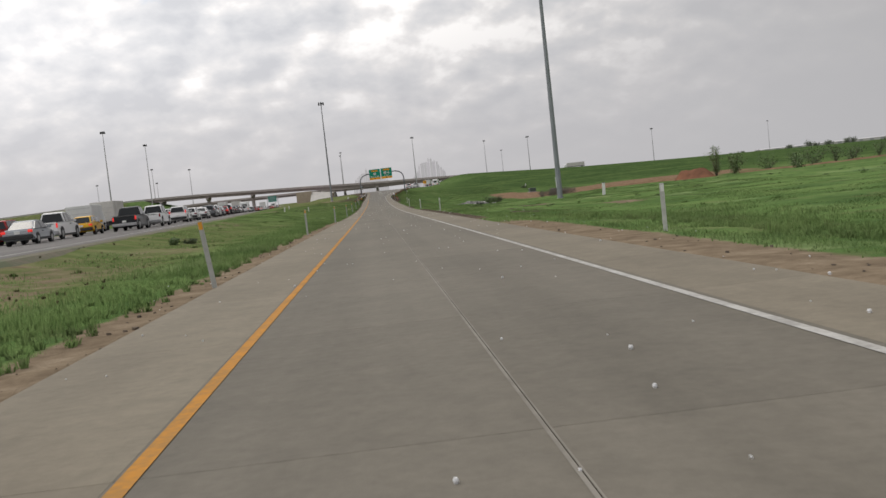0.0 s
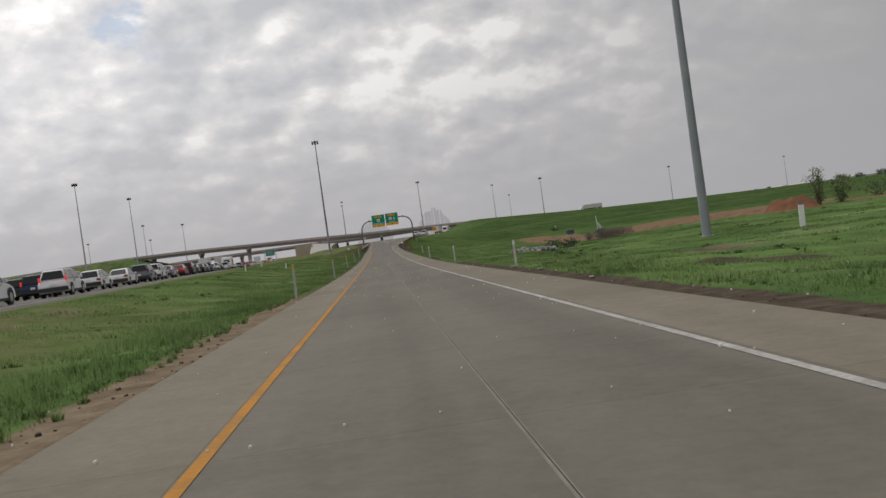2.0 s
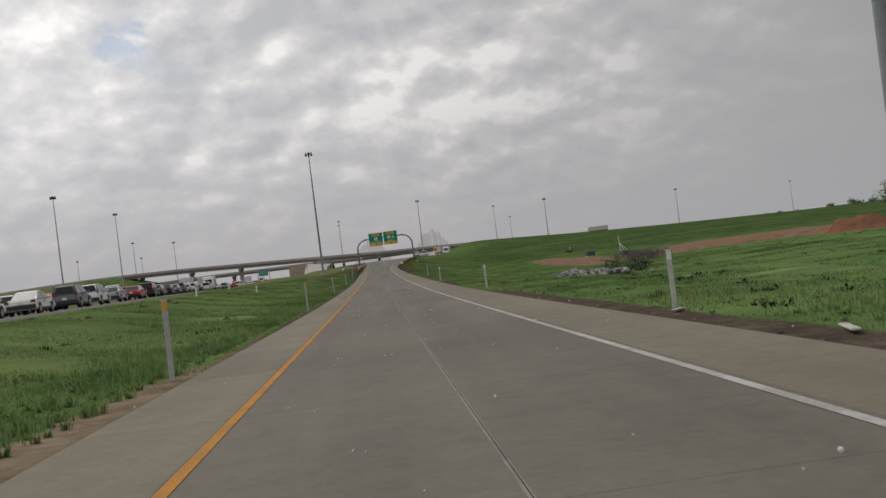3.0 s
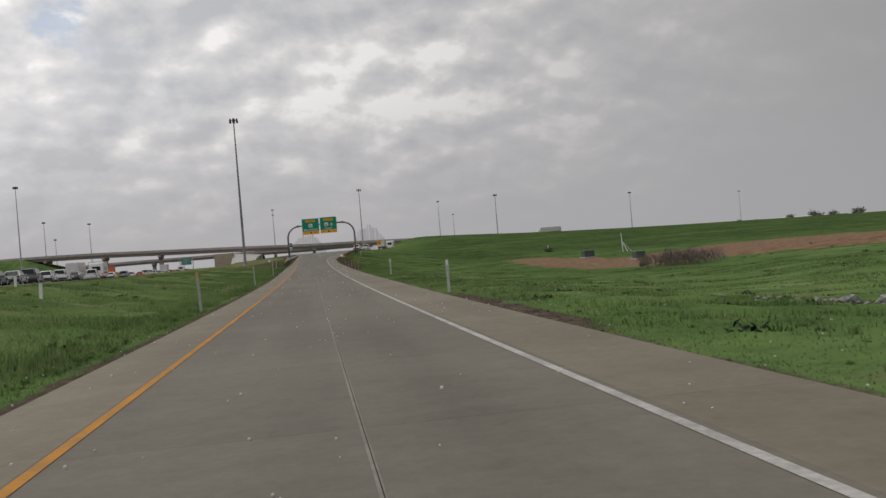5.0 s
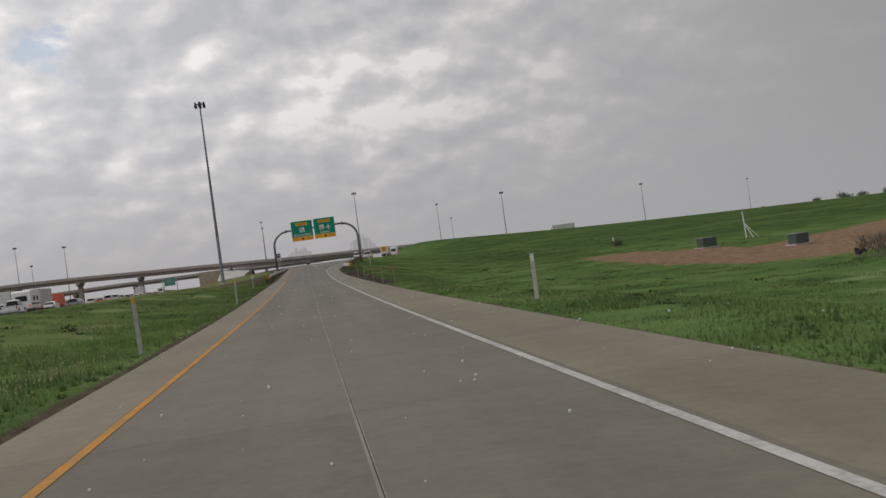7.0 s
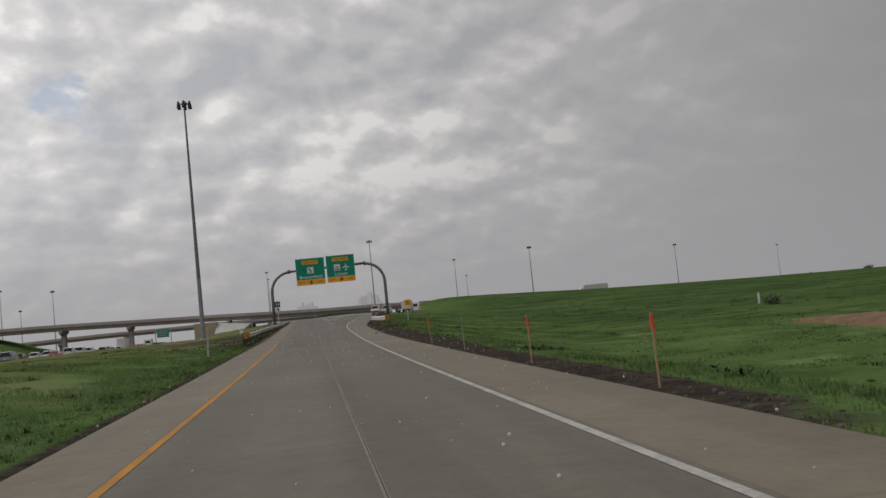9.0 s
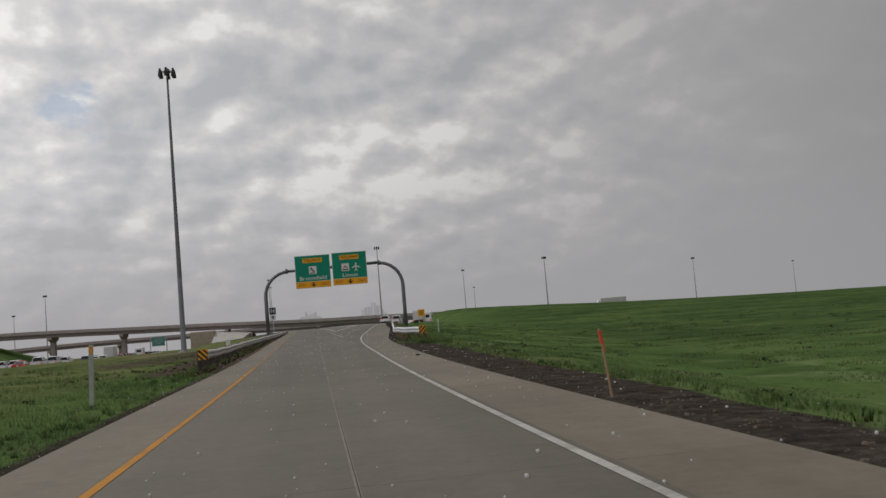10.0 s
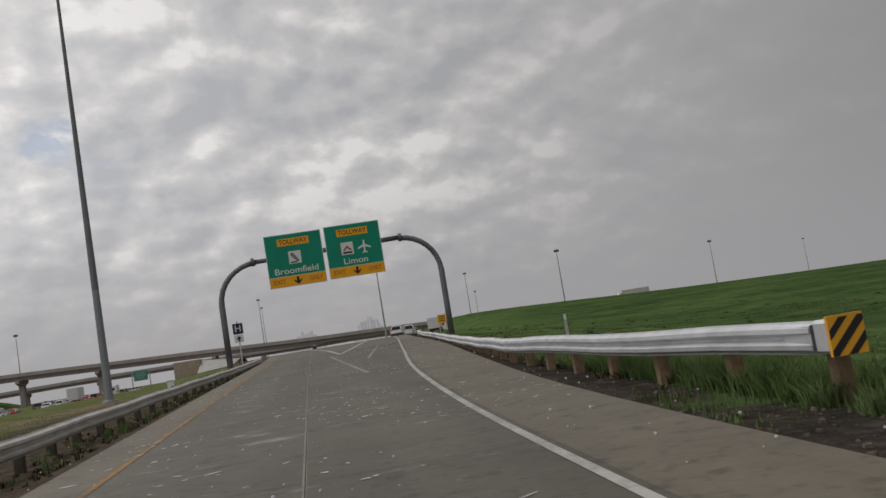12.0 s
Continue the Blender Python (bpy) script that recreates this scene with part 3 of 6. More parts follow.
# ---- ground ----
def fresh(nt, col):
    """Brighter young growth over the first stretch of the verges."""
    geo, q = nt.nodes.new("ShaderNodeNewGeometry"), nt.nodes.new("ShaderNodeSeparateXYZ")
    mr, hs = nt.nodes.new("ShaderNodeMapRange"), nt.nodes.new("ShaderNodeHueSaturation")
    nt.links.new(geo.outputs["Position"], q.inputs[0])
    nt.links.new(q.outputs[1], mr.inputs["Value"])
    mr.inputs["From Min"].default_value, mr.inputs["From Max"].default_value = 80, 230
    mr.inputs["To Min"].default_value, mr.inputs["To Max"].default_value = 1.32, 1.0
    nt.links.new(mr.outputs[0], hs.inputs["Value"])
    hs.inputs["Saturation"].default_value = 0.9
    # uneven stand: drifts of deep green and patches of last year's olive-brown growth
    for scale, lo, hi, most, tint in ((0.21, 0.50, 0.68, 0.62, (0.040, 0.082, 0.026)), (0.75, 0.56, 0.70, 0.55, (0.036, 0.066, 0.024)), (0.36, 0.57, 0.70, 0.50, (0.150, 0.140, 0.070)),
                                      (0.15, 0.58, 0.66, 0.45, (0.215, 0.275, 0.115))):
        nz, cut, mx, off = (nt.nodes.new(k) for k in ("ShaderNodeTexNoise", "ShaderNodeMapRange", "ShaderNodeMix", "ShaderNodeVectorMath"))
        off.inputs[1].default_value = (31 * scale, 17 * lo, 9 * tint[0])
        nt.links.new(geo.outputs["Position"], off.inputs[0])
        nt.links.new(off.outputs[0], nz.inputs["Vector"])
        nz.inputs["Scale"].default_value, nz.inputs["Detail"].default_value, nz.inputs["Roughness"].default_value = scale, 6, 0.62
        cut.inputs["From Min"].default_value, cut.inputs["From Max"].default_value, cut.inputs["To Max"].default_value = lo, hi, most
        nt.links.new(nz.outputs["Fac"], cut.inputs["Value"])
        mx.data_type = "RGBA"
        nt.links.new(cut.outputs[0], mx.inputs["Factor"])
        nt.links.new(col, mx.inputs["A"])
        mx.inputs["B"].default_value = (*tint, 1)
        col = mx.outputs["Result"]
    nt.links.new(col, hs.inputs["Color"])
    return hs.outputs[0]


def ground_material():
    m = bpy.data.materials.new("grass_and_soil")
    m.use_nodes = True
    nt = m.node_tree
    N, Lk = nt.nodes, nt.links
    b = N["Principled BSDF"]
    b.inputs["Roughness"].default_value, b.inputs["Specular IOR Level"].default_value = 1.0, 0.0
    geo, at = N.new("ShaderNodeNewGeometry"), N.new("ShaderNodeAttribute")
    at.attribute_name = "bare"

    def nz(scale, detail=5, rough=0.55):
        n = N.new("ShaderNodeTexNoise")
        n.inputs["Scale"].default_value, n.inputs["Detail"].default_value, n.inputs["Roughness"].default_value = scale, detail, rough
        Lk.new(geo.outputs["Position"], n.inputs["Vector"])
        return n.outputs["Fac"]

    def ramped(fac, stops):
        r = N.new("ShaderNodeValToRGB")
        els = r.color_ramp.elements
        els[0].position, els[0].color = stops[0][0], (*stops[0][1], 1)
        els[1].position, els[1].color = stops[-1][0], (*stops[-1][1], 1)
        for p, c in stops[1:-1]:
            els.new(p).color = (*c, 1)
        Lk.new(fac, r.inputs[0])
        return r.outputs[0]

    def blend(f, a, c):
        n = N.new("ShaderNodeMix")
        n.data_type = "RGBA"
        if hasattr(f, "links"):
            Lk.new(f, n.inputs["Factor"])
        else:
            n.inputs["Factor"].default_value = f
        Lk.new(a, n.inputs["A"])
        Lk.new(c, n.inputs["B"])
        return n.outputs["Result"]

    broad = ramped(nz(0.045, 6), [(0.38, (0.042, 0.078, 0.023)), (0.50, (0.086, 0.152, 0.037)), (0.61, (0.148, 0.212, 0.060))])
    fine = ramped(nz(1.6, 8, 0.65), [(0.33, (0.052, 0.098, 0.027)), (0.53, (0.090, 0.158, 0.039)), (0.70, (0.138, 0.196, 0.058))])
    wide_ = ramped(nz(0.011, 4), [(0.40, (0.034, 0.064, 0.019)), (0.50, (0.060, 0.106, 0.025)), (0.60, (0.092, 0.136, 0.034))])
    mid = ramped(nz(0.16, 7, 0.62), [(0.39, (0.034, 0.062, 0.019)), (0.47, (0.078, 0.144, 0.036)), (0.62, (0.138, 0.202, 0.057))])
    grass = blend(0.38, blend(0.6, blend(0.5, broad, wide_), mid), fine)
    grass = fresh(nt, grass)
    # the slope beyond the ditch is a denser, bluer green
    slope_green = N.new("ShaderNodeAttribute")
    slope_green.attribute_name = "slope_green"
    slope_tone = blend(0.5, ramped(nz(0.06, 8, 0.6), [(0.38, (0.034, 0.060, 0.024)), (0.50, (0.058, 0.098, 0.034)), (0.62, (0.104, 0.148, 0.050))]),
                 ramped(nz(0.5, 8, 0.66), [(0.38, (0.030, 0.052, 0.021)), (0.50, (0.060, 0.102, 0.036)), (0.64, (0.108, 0.150, 0.054))]))
    grass = blend(slope_green.outputs["Fac"], grass, slope_tone)
    dry = N.new("ShaderNodeAttribute")
    dry.attribute_name = "dry"
    straw = ramped(nz(0.5, 8, 0.66), [(0.34, (0.075, 0.100, 0.034)), (0.50, (0.150, 0.155, 0.070)), (0.66, (0.225, 0.190, 0.110))])
    grass = blend(dry.outputs["Fac"], grass, straw)
    soil = ramped(nz(1.3, 10, 0.74), [(0.30, (0.118, 0.078, 0.053)), (0.52, (0.220, 0.148, 0.098)), (0.72, (0.31, 0.218, 0.150))])
    top_ = N.new("ShaderNodeAttribute")
    top_.attribute_name = "topsoil"
    tan = ramped(nz(1.3, 10, 0.74), [(0.30, (0.125, 0.096, 0.068)), (0.52, (0.225, 0.176, 0.124)), (0.72, (0.32, 0.262, 0.192))])
    soil = blend(top_.outputs["Fac"], soil, tan)
    wet = N.new("ShaderNodeAttribute")
    wet.attribute_name = "damp"
    mud = ramped(nz(2.6, 10, 0.78), [(0.32, (0.018, 0.016, 0.014)), (0.52, (0.055, 0.047, 0.040)), (0.70, (0.120, 0.102, 0.086))])
    soil = blend(wet.outputs["Fac"], soil, mud)
    edge = N.new("ShaderNodeMath")
    edge.operation = "ADD"
    Lk.new(at.outputs["Fac"], edge.inputs[0])
    Lk.new(nz(0.8, 9, 0.74), edge.inputs[1])
    step = N.new("ShaderNodeMapRange")
    step.inputs["From Min"].default_value, step.inputs["From Max"].default_value = 0.90, 1.12
    Lk.new(edge.outputs[0], step.inputs["Value"])
    Lk.new(blend(step.outputs[0], grass, soil), b.inputs["Base Color"])
    bp = N.new("ShaderNodeBump")
    bp.inputs["Strength"].default_value, bp.inputs["Distance"].default_value = 0.8, 0.12
    Lk.new(nz(2.4, 7, 0.7), bp.inputs["Height"])
    Lk.new(bp.outputs[0], b.inputs["Normal"])
    return m


def build_ground():
    out = [0, 0.22, 0.45, 0.7, 1.0, 1.35, 1.75, 2.2, 2.8, 3.5, 4.3, 5.2, 6.2, 7.4, 8.8, 10.4, 12.2, 14.2, 16.5, 19, 22, 25, 28, 32, 36, 40, 45, 50, 56, 62, 70, 78,
           88, 98, 110, 124, 140, 160, 185, 215, 250, 300, 370, 470, 620, 900, 1500, 2500]
    ys = np.concatenate([[-2400, -1200, -600, -300, -150, -90, -60], np.arange(-40, 330, 1.6), np.arange(330, 700, 6.0), [720, 760, 820, 900, 1050, 1300, 1700, 2300, 3200, 4400]])
    n = len(out)
    rows = []
    for y in ys:
        l, r = float(edge_l(y)), float(edge_r(y))
        xs = np.concatenate([l - np.array(out[::-1]), [l + 0.3, (l + r) / 2, r - 0.3], r + np.array(out)])
        rows.append(xs)
    X = np.array(rows)
    Y = np.repeat(ys[:, None], X.shape[1], 1)
    Z = ground_z(X, Y)
    Z[:, n - 1], Z[:, n + 3] = road_z(ys) - 0.05, road_z(ys) - 0.05
    flat = Y > 900
    Z = np.where(flat, np.minimum(Z, 2.0), Z)
    d = np.minimum(np.abs(X - edge_l(Y)), np.abs(X - edge_r(Y)))
    bumps = np.array([noise.noise(Vector((float(a) * 0.35, float(c) * 0.35, 0))) + 0.5 * noise.noise(Vector((float(a), float(c), 5))) for a, c in zip(X.ravel(), Y.ravel())]).reshape(X.shape)
    Z = Z + bumps * 0.13 * smooth(0.3, 2.5, d) * ((X < edge_l(Y)) | (X > edge_r(Y))) * (np.abs(X - highway_x(Y)) > 9.5)
    h, w = X.shape
    v = np.stack([X, Y, Z], -1).reshape(-1, 3)
    f = [(i * w + j, i * w + j + 1, (i + 1) * w + j + 1, (i + 1) * w + j) for i in range(h - 1) for j in range(w - 1)]
    ob = raw("ground", v, f, ground_material())
    a = ob.data.attributes.new("bare", "FLOAT", "POINT")
    a.data.foreach_set("value", bareness(X, Y).ravel().astype(np.float32))
    a = ob.data.attributes.new("dry", "FLOAT", "POINT")
    a.data.foreach_set("value", dryness(X, Y).ravel().astype(np.float32))
    a = ob.data.attributes.new("slope_green", "FLOAT", "POINT")
    a.data.foreach_set("value", (smooth(228, 262, Y + 0.35 * (X - 40)) * smooth(9, 24, X - edge_r(Y))).ravel().astype(np.float32))
    near = 1 - smooth(6, 12, np.minimum(np.abs(X - edge_l(Y)), np.abs(X - edge_r(Y))))
    a = ob.data.attributes.new("topsoil", "FLOAT", "POINT")
    a.data.foreach_set("value", (1 - smooth(12, 20, np.minimum(np.abs(X - edge_l(Y)), np.abs(X - edge_r(Y))))).ravel().astype(np.float32))
    a = ob.data.attributes.new("damp", "FLOAT", "POINT")
    a.data.foreach_set("value", (near * np.where(X > 0, smooth(30, 48, Y), smooth(66, 88, Y) * (1 - 0.25 * smooth(215, 235, Y))) * (0.75 + 0.25 * smooth(150, 190, Y))).ravel().astype(np.float32))
    for p in ob.data.polygons:
        p.use_smooth = True
    tagged(ob, "green roadside prairie grass with patches of bare brown soil", "ground", kind="structure")


build_ground()


def build_grass():
    """Blades of the verges, thickest beside the ramp."""
    rng = np.random.default_rng(11)
    parts_ = []
    for side, count, reach in ((-1, 430000, 15), (1, 560000, 30)):
        y = -8 + 308 * rng.random(count)
        d = 0.15 + reach * rng.random(count) ** 1.8
        x = np.where(side < 0, edge_l(y) - d, edge_r(y) + d)
        b = bareness(x, y)
        keep = rng.random(count) > np.maximum(b * 1.25, 0.75 * dryness(x, y))
        keep &= np.abs(x - highway_x(y)) > 10.0
        parts_.append((x[keep], y[keep], d[keep]))
    x, y, d = (np.concatenate(p) for p in zip(*parts_))
    n = len(x)
    def lush(x, y):
        """Taller growth: a damp belt right of the ramp's start, and around the guardrails."""
        return (smooth(5, 7, x - edge_r(y)) * (1 - smooth(10, 14, x - edge_r(y))) * (1 - smooth(34, 46, y))
                + 0.8 * smooth(238, 242, y) * (1 - smooth(1.4, 2.4, x - edge_r(y))) * (x > 0)
                + 0.4 * smooth(0.5, 1.0, edge_l(y) - x) * (1 - smooth(2.0, 4.0, edge_l(y) - x)) * (1 - smooth(150, 190, y)))

    clump = np.array([noise.noise(Vector((float(a) * 0.5, float(c) * 0.5, 2))) for a, c in zip(x, y)])
    tall = (0.04 + 0.075 * rng.random(n)) * (1 + 1.0 * np.clip(clump, -0.6, 1)) * (1 + 1.8 * lush(x, y)) * (0.7 + 0.3 * smooth(0.3, 1.5, d)) * (1 - 0.4 * smooth(3, 9, d))
    wide = 0.009 + 0.008 * rng.random(n) + 0.0012 * d
    a = rng.random(n) * 2 * np.pi
    lean = 0.4 * tall * rng.random(n)
    la = rng.random(n) * 2 * np.pi
    z = ground_z(x, y) - 0.02
    v = np.empty((n, 3, 3))
    v[:, 0] = np.stack([x - wide * np.cos(a), y - wide * np.sin(a), z], -1)
    v[:, 1] = np.stack([x + wide * np.cos(a), y + wide * np.sin(a), z], -1)
    v[:, 2] = np.stack([x + lean * np.cos(la), y + lean * np.sin(la), z + tall], -1)
    me = bpy.data.meshes.new("grass")
    me.vertices.add(3 * n)
    me.vertices.foreach_set("co", v.ravel())
    me.loops.add(3 * n)
    me.loops.foreach_set("vertex_index", np.arange(3 * n))
    me.polygons.add(n)
    me.polygons.foreach_set("loop_start", np.arange(0, 3 * n, 3))
    me.update()
    me.validate()
    m = mat("grass_blade", (0.124, 0.204, 0.056), 0.9, rgb2=(0.182, 0.262, 0.086), scale=0.16, spec=0.0, fine=0.9)
    nt = m.node_tree
    b = nt.nodes["Principled BSDF"]
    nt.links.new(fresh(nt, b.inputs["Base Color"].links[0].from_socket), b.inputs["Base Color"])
    thin, both, end = nt.nodes.new("ShaderNodeBsdfTranslucent"), nt.nodes.new("ShaderNodeMixShader"), nt.nodes["Material Output"]
    nt.links.new(b.inputs["Base Color"].links[0].from_socket, thin.inputs["Color"])
    both.inputs[0].default_value = 0.45
    nt.links.new(b.outputs[0], both.inputs[1])
    nt.links.new(thin.outputs[0], both.inputs[2])
    nt.links.new(both.outputs[0], end.inputs["Surface"])
    up_ = np.tile((0.0, 0.0, 1.0), (3 * n, 1)) + 0.25 * rng.standard_normal((3 * n, 3))
    up_ /= np.linalg.norm(up_, axis=1, keepdims=True)
    me.normals_split_custom_set(up_.tolist())
    me.materials.append(m)
    tagged(new("grass", me), "short green roadside grass thinning towards the pavement", "grass", kind="stuff")


build_grass()

# ---- ramp pavement ----
road = thing("road", Matrix.Identity(4), "worn pale concrete single-lane ramp with shoulders, widening at a fork", "road", kind="structure")
SLAB = 4.6
for k in range(int(370 / SLAB)):
    y0 = -40 + k * SLAB
    if y0 > 318:
        break
    ys = np.array([y0 + 0.003, y0 + SLAB / 2, y0 + SLAB - 0.003])
    strip("slab", ys, lambda y: yellow_x(y) - 0.075, lambda y: joint_x(y) - 0.003, 0.0, PAVE, road, skirt=0.05)
    strip("slab", ys, lambda y: joint_x(y) + 0.003, lambda y: white_x(y) + 0.12, 0.0, PAVE, road, skirt=0.05)
    strip("shoulder_slab", ys, edge_l, lambda y: yellow_x(y) - 0.077, 0.0, SHOULDER, road, skirt=0.12)
    strip("shoulder_slab", ys, lambda y: white_x(y) + 0.122, edge_r, 0.0, SHOULDER, road, skirt=0.12)
END = -40 + SLAB * math.ceil((318 + 40) / SLAB)
strip("road_bed", np.arange(-60, 441, 4.0), lambda y: edge_l(y) + 0.02, lambda y: edge_r(y) - 0.02, -0.008, mat("joint_filler", (0.06, 0.056, 0.05), 0.9), road)
strip("far_paving", np.arange(END + 0.02, 441, 4.0), edge_l, edge_r, 0.0, PAVE, road, skirt=0.1)
strip("near_paving", np.arange(-60, -40.4, 4.0), edge_l, edge_r, 0.0, PAVE, road, skirt=0.1)

PALELIP = mat("joint_lip", (0.225, 0.208, 0.178), 0.9, rgb2=(0.165, 0.150, 0.126), scale=0.45, fine=0.9)
for a_, b_ in ((-0.026, -0.004), (0.004, 0.014)):
    strip("joint_lip", np.arange(-40, 318, 2.0), lambda y: joint_x(y) + a_, lambda y: joint_x(y) + b_, 0.003, PALELIP, road)

WORNWHITE = mat("line_white_faded", (0.36, 0.35, 0.33), 0.8, rgb2=(0.20, 0.185, 0.165), scale=1.2, fine=0.9, spec=0.1)
WORNYELLOW = mat("line_yellow_grimy", (0.33, 0.19, 0.075), 0.78, rgb2=(0.185, 0.138, 0.085), scale=0.9, fine=0.8, spec=0.15)
marks = [("yellow edge line", lambda y: yellow_x(y) - 0.052, lambda y: yellow_x(y) + 0.052, PAINTYELLOW, np.arange(-50, 229, 2.0)),
         ("yellow edge line, grimy before the gantry", lambda y: yellow_x(y) - 0.052, lambda y: yellow_x(y) + 0.052, WORNYELLOW, np.arange(228, 430, 2.0)),
         ("white edge line", lambda y: white_x(y) - 0.048, lambda y: white_x(y) + 0.048, PAINTWHITE, np.arange(-50, 430, 2.0))]
for label, l, r, m, ys in marks:
    tagged(strip("edge_line", ys, l, r, 0.005, m), "worn painted " + label + " on the ramp", "road marking", kind="structure")
gore_l = curve_of([281, 300, 340, 380, 420], [2.2, 1.7, -0.6, -4.5, -14])
gore_r = curve_of([281, 291, 310, 340, 380, 420], [2.2, 3.25, 4.9, 7.4, 12.2, 20])
for f in (gore_l, gore_r):
    tagged(strip("gore_line", np.arange(281, 415, 3.0), lambda y, f=f: f(y) - 0.1, lambda y, f=f: f(y) + 0.1, 0.006, PAINTWHITE), "white painted gore line where the ramp forks", "road marking", "gore lines", kind="structure")
for y0, y1, xa, xb in ((268.5, 289, 2.85, 4.72), (257.5, 281, 2.18, 1.62)):
    tagged(strip("lane_dash", np.arange(y0, y1, 2.0), lambda y: xa + (xb - xa) * (y - y0) / (y1 - y0) - 0.05, lambda y: xa + (xb - xa) * (y - y0) / (y1 - y0) + 0.05, 0.005, WORNWHITE), "faded white lane line before the fork", "road marking", "lane dashes", kind="structure")

# ---- highway beside the ramp ----
hy = np.concatenate([np.arange(-60, 320, 5.0), np.arange(320, 900, 12.0)])
tagged(strip("highway", hy, lambda y: highway_x(y) - 8.6, lambda y: highway_x(y) + 8.6, 0.0, ASPHALT, zf=highway_z, skirt=0.3), "grey paved three-lane highway full of queued traffic", "road", kind="structure")
GRAVEL = mat("roadside_gravel", (0.14, 0.115, 0.080), 0.95, rgb2=(0.075, 0.09, 0.04), scale=0.5, bump=0.02, bscale=8, fine=0.5)
hx, hz = highway_x(hy), highway_z(hy)
n_ = len(hy)
tagged(raw("highway_verge", [(hx[i] + 8.6, hy[i], hz[i] - 0.005) for i in range(n_)] + [(hx[i] + 9.1, hy[i], hz[i] - 0.05) for i in range(n_)] + [(hx[i] + 9.9, hy[i], hz[i] - 0.5) for i in range(n_)],
           [(k * n_ + i, (k + 1) * n_ + i, (k + 1) * n_ + i + 1, k * n_ + i + 1) for k in range(2) for i in range(n_ - 1)], GRAVEL),
       "strip of brown gravel and thin grass along the highway edge", "verge", kind="structure")
for off, m in ((7.4, PAINTWHITE), (-7.0, PAINTYELLOW)):
    tagged(strip("highway_edge_line", hy, lambda y: highway_x(y) + off - 0.08, lambda y: highway_x(y) + off + 0.08, 0.006, m, zf=highway_z), "painted edge line along the highway", "road marking", kind="structure")
for off in (2.1, -1.9):
    for y0 in np.arange(0, 330, 12.2):
        tagged(strip("lane_stripe", [y0, y0 + 1.5, y0 + 3], lambda y: highway_x(y) + off - 0.07, lambda y: highway_x(y) + off + 0.07, 0.006, PAINTWHITE, zf=highway_z), "white dashed lane stripe on the highway", "road marking", "highway lane stripes", kind="structure")


# ---- crossing bridges ----
def build_bridge(name, y, z_of, x0, x1, piers, depth, wide, label):
    """A girder bridge that runs across the view: deck slab, barriers, girders and hammerhead piers."""
    b = thing(name, Matrix.Identity(4), label, "bridge", kind="structure")
    xs = np.arange(x0, x1 + 0.1, 6.0)

    def band(pname, ya, yb, lo, hi, m):
        bm = bmesh.new()
        ring = []
        for x in xs:
            z = float(z_of(x))
            ring.append([bm.verts.new((x, a, z + c)) for a, c in ((ya, lo), (yb, lo), (yb, hi), (ya, hi))])
        for p, q in zip(ring, ring[1:]):
            for k in range(4):
                bm.faces.new((p[k], p[(k + 1) % 4], q[(k + 1) % 4], q[k]))
        bm.faces.new(ring[0])
        bm.faces.new(ring[-1][::-1])
        part(pname, bm, m, b)

    band("deck", y - wide / 2, y + wide / 2, -1.25, -0.95, CONCRETE)
    for yy in (y - wide / 2, y + wide / 2 - 0.35):
        band("barrier", yy, yy + 0.35, -0.95, 0.0, CONCRETE)
    for k in range(4):
        yy = y - wide / 2 + 1.0 + k * (wide - 2.6) / 3
        band("girder", yy, yy + 0.6, -depth, -1.25, RUST)
    for px in piers:
        z = float(z_of(px)) - depth
        g = float(ground_z(px, y)) - 0.5
        bm = bmesh.new()
        vs = []
        for yy, zz in ((-wide / 2 + 0.8, z), (wide / 2 - 0.8, z), (wide / 2 - 0.8, z - 0.9), (1.6, z - 2.0), (-1.6, z - 2.0), (-wide / 2 + 0.8, z - 0.9)):
            vs.append([bm.verts.new((px + s, y + yy, zz)) for s in (-0.7, 0.7)])
        bm.faces.new([p[0] for p in vs])
        bm.faces.new([p[1] for p in vs][::-1])
        for p, q in zip(vs, vs[1:] + vs[:1]):
            bm.faces.new((p[0], p[1], q[1], q[0]))
        part("pier_cap", bm, CONCRETE, b)
        part("pier_column", boxed(px - 0.9, y - 1.4, g, px + 0.9, y + 1.4, z - 1.98, bevel=0.15), CONCRETE, b)
    return b


build_bridge("overpass", CROSS_Y, cross_z, -138, 66, (-129, -101.5, -74.6, -34, 2, 38), 2.6, 13, "long concrete and brown steel overpass on hammerhead piers")
build_bridge("overpass", CROSS_Y + 62, lambda x: np.asarray(cross_z(x)) - 0.3 - 0.034 * np.maximum(0, 20 - np.asarray(x)), -150, 40, (-118, -88, -52, -20), 2.3, 11, "second, lower concrete overpass behind the first one")
tagged(part("abutment_wall", boxed(-47, 574, 0.6, -38, 584, 7.4, bevel=0.1), TANWALL), "tan concrete abutment wall under the overpass", "wall", kind="structure")
bm = bmesh.new()
a_, b_ = [[bm.verts.new(p) for p in ((x, 556, 0.8), (x, 584, 0.8), (x, 584, z), (x, 581, z))] for x, z in ((-38, 7.0), (-24, 5.6))]
bm.faces.new(a_)
bm.faces.new(b_[::-1])
for k in range(4):
    bm.faces.new((a_[k], b_[k], b_[(k + 1) % 4], a_[(k + 1) % 4]))
tagged(part("slope_paving", bm, mat("slope_concrete", (0.45, 0.43, 0.40), 0.9, rgb2=(0.37, 0.36, 0.34), scale=0.4)), "pale concrete slope paving beside the abutment", "wall", kind="structure")
bm = bmesh.new()
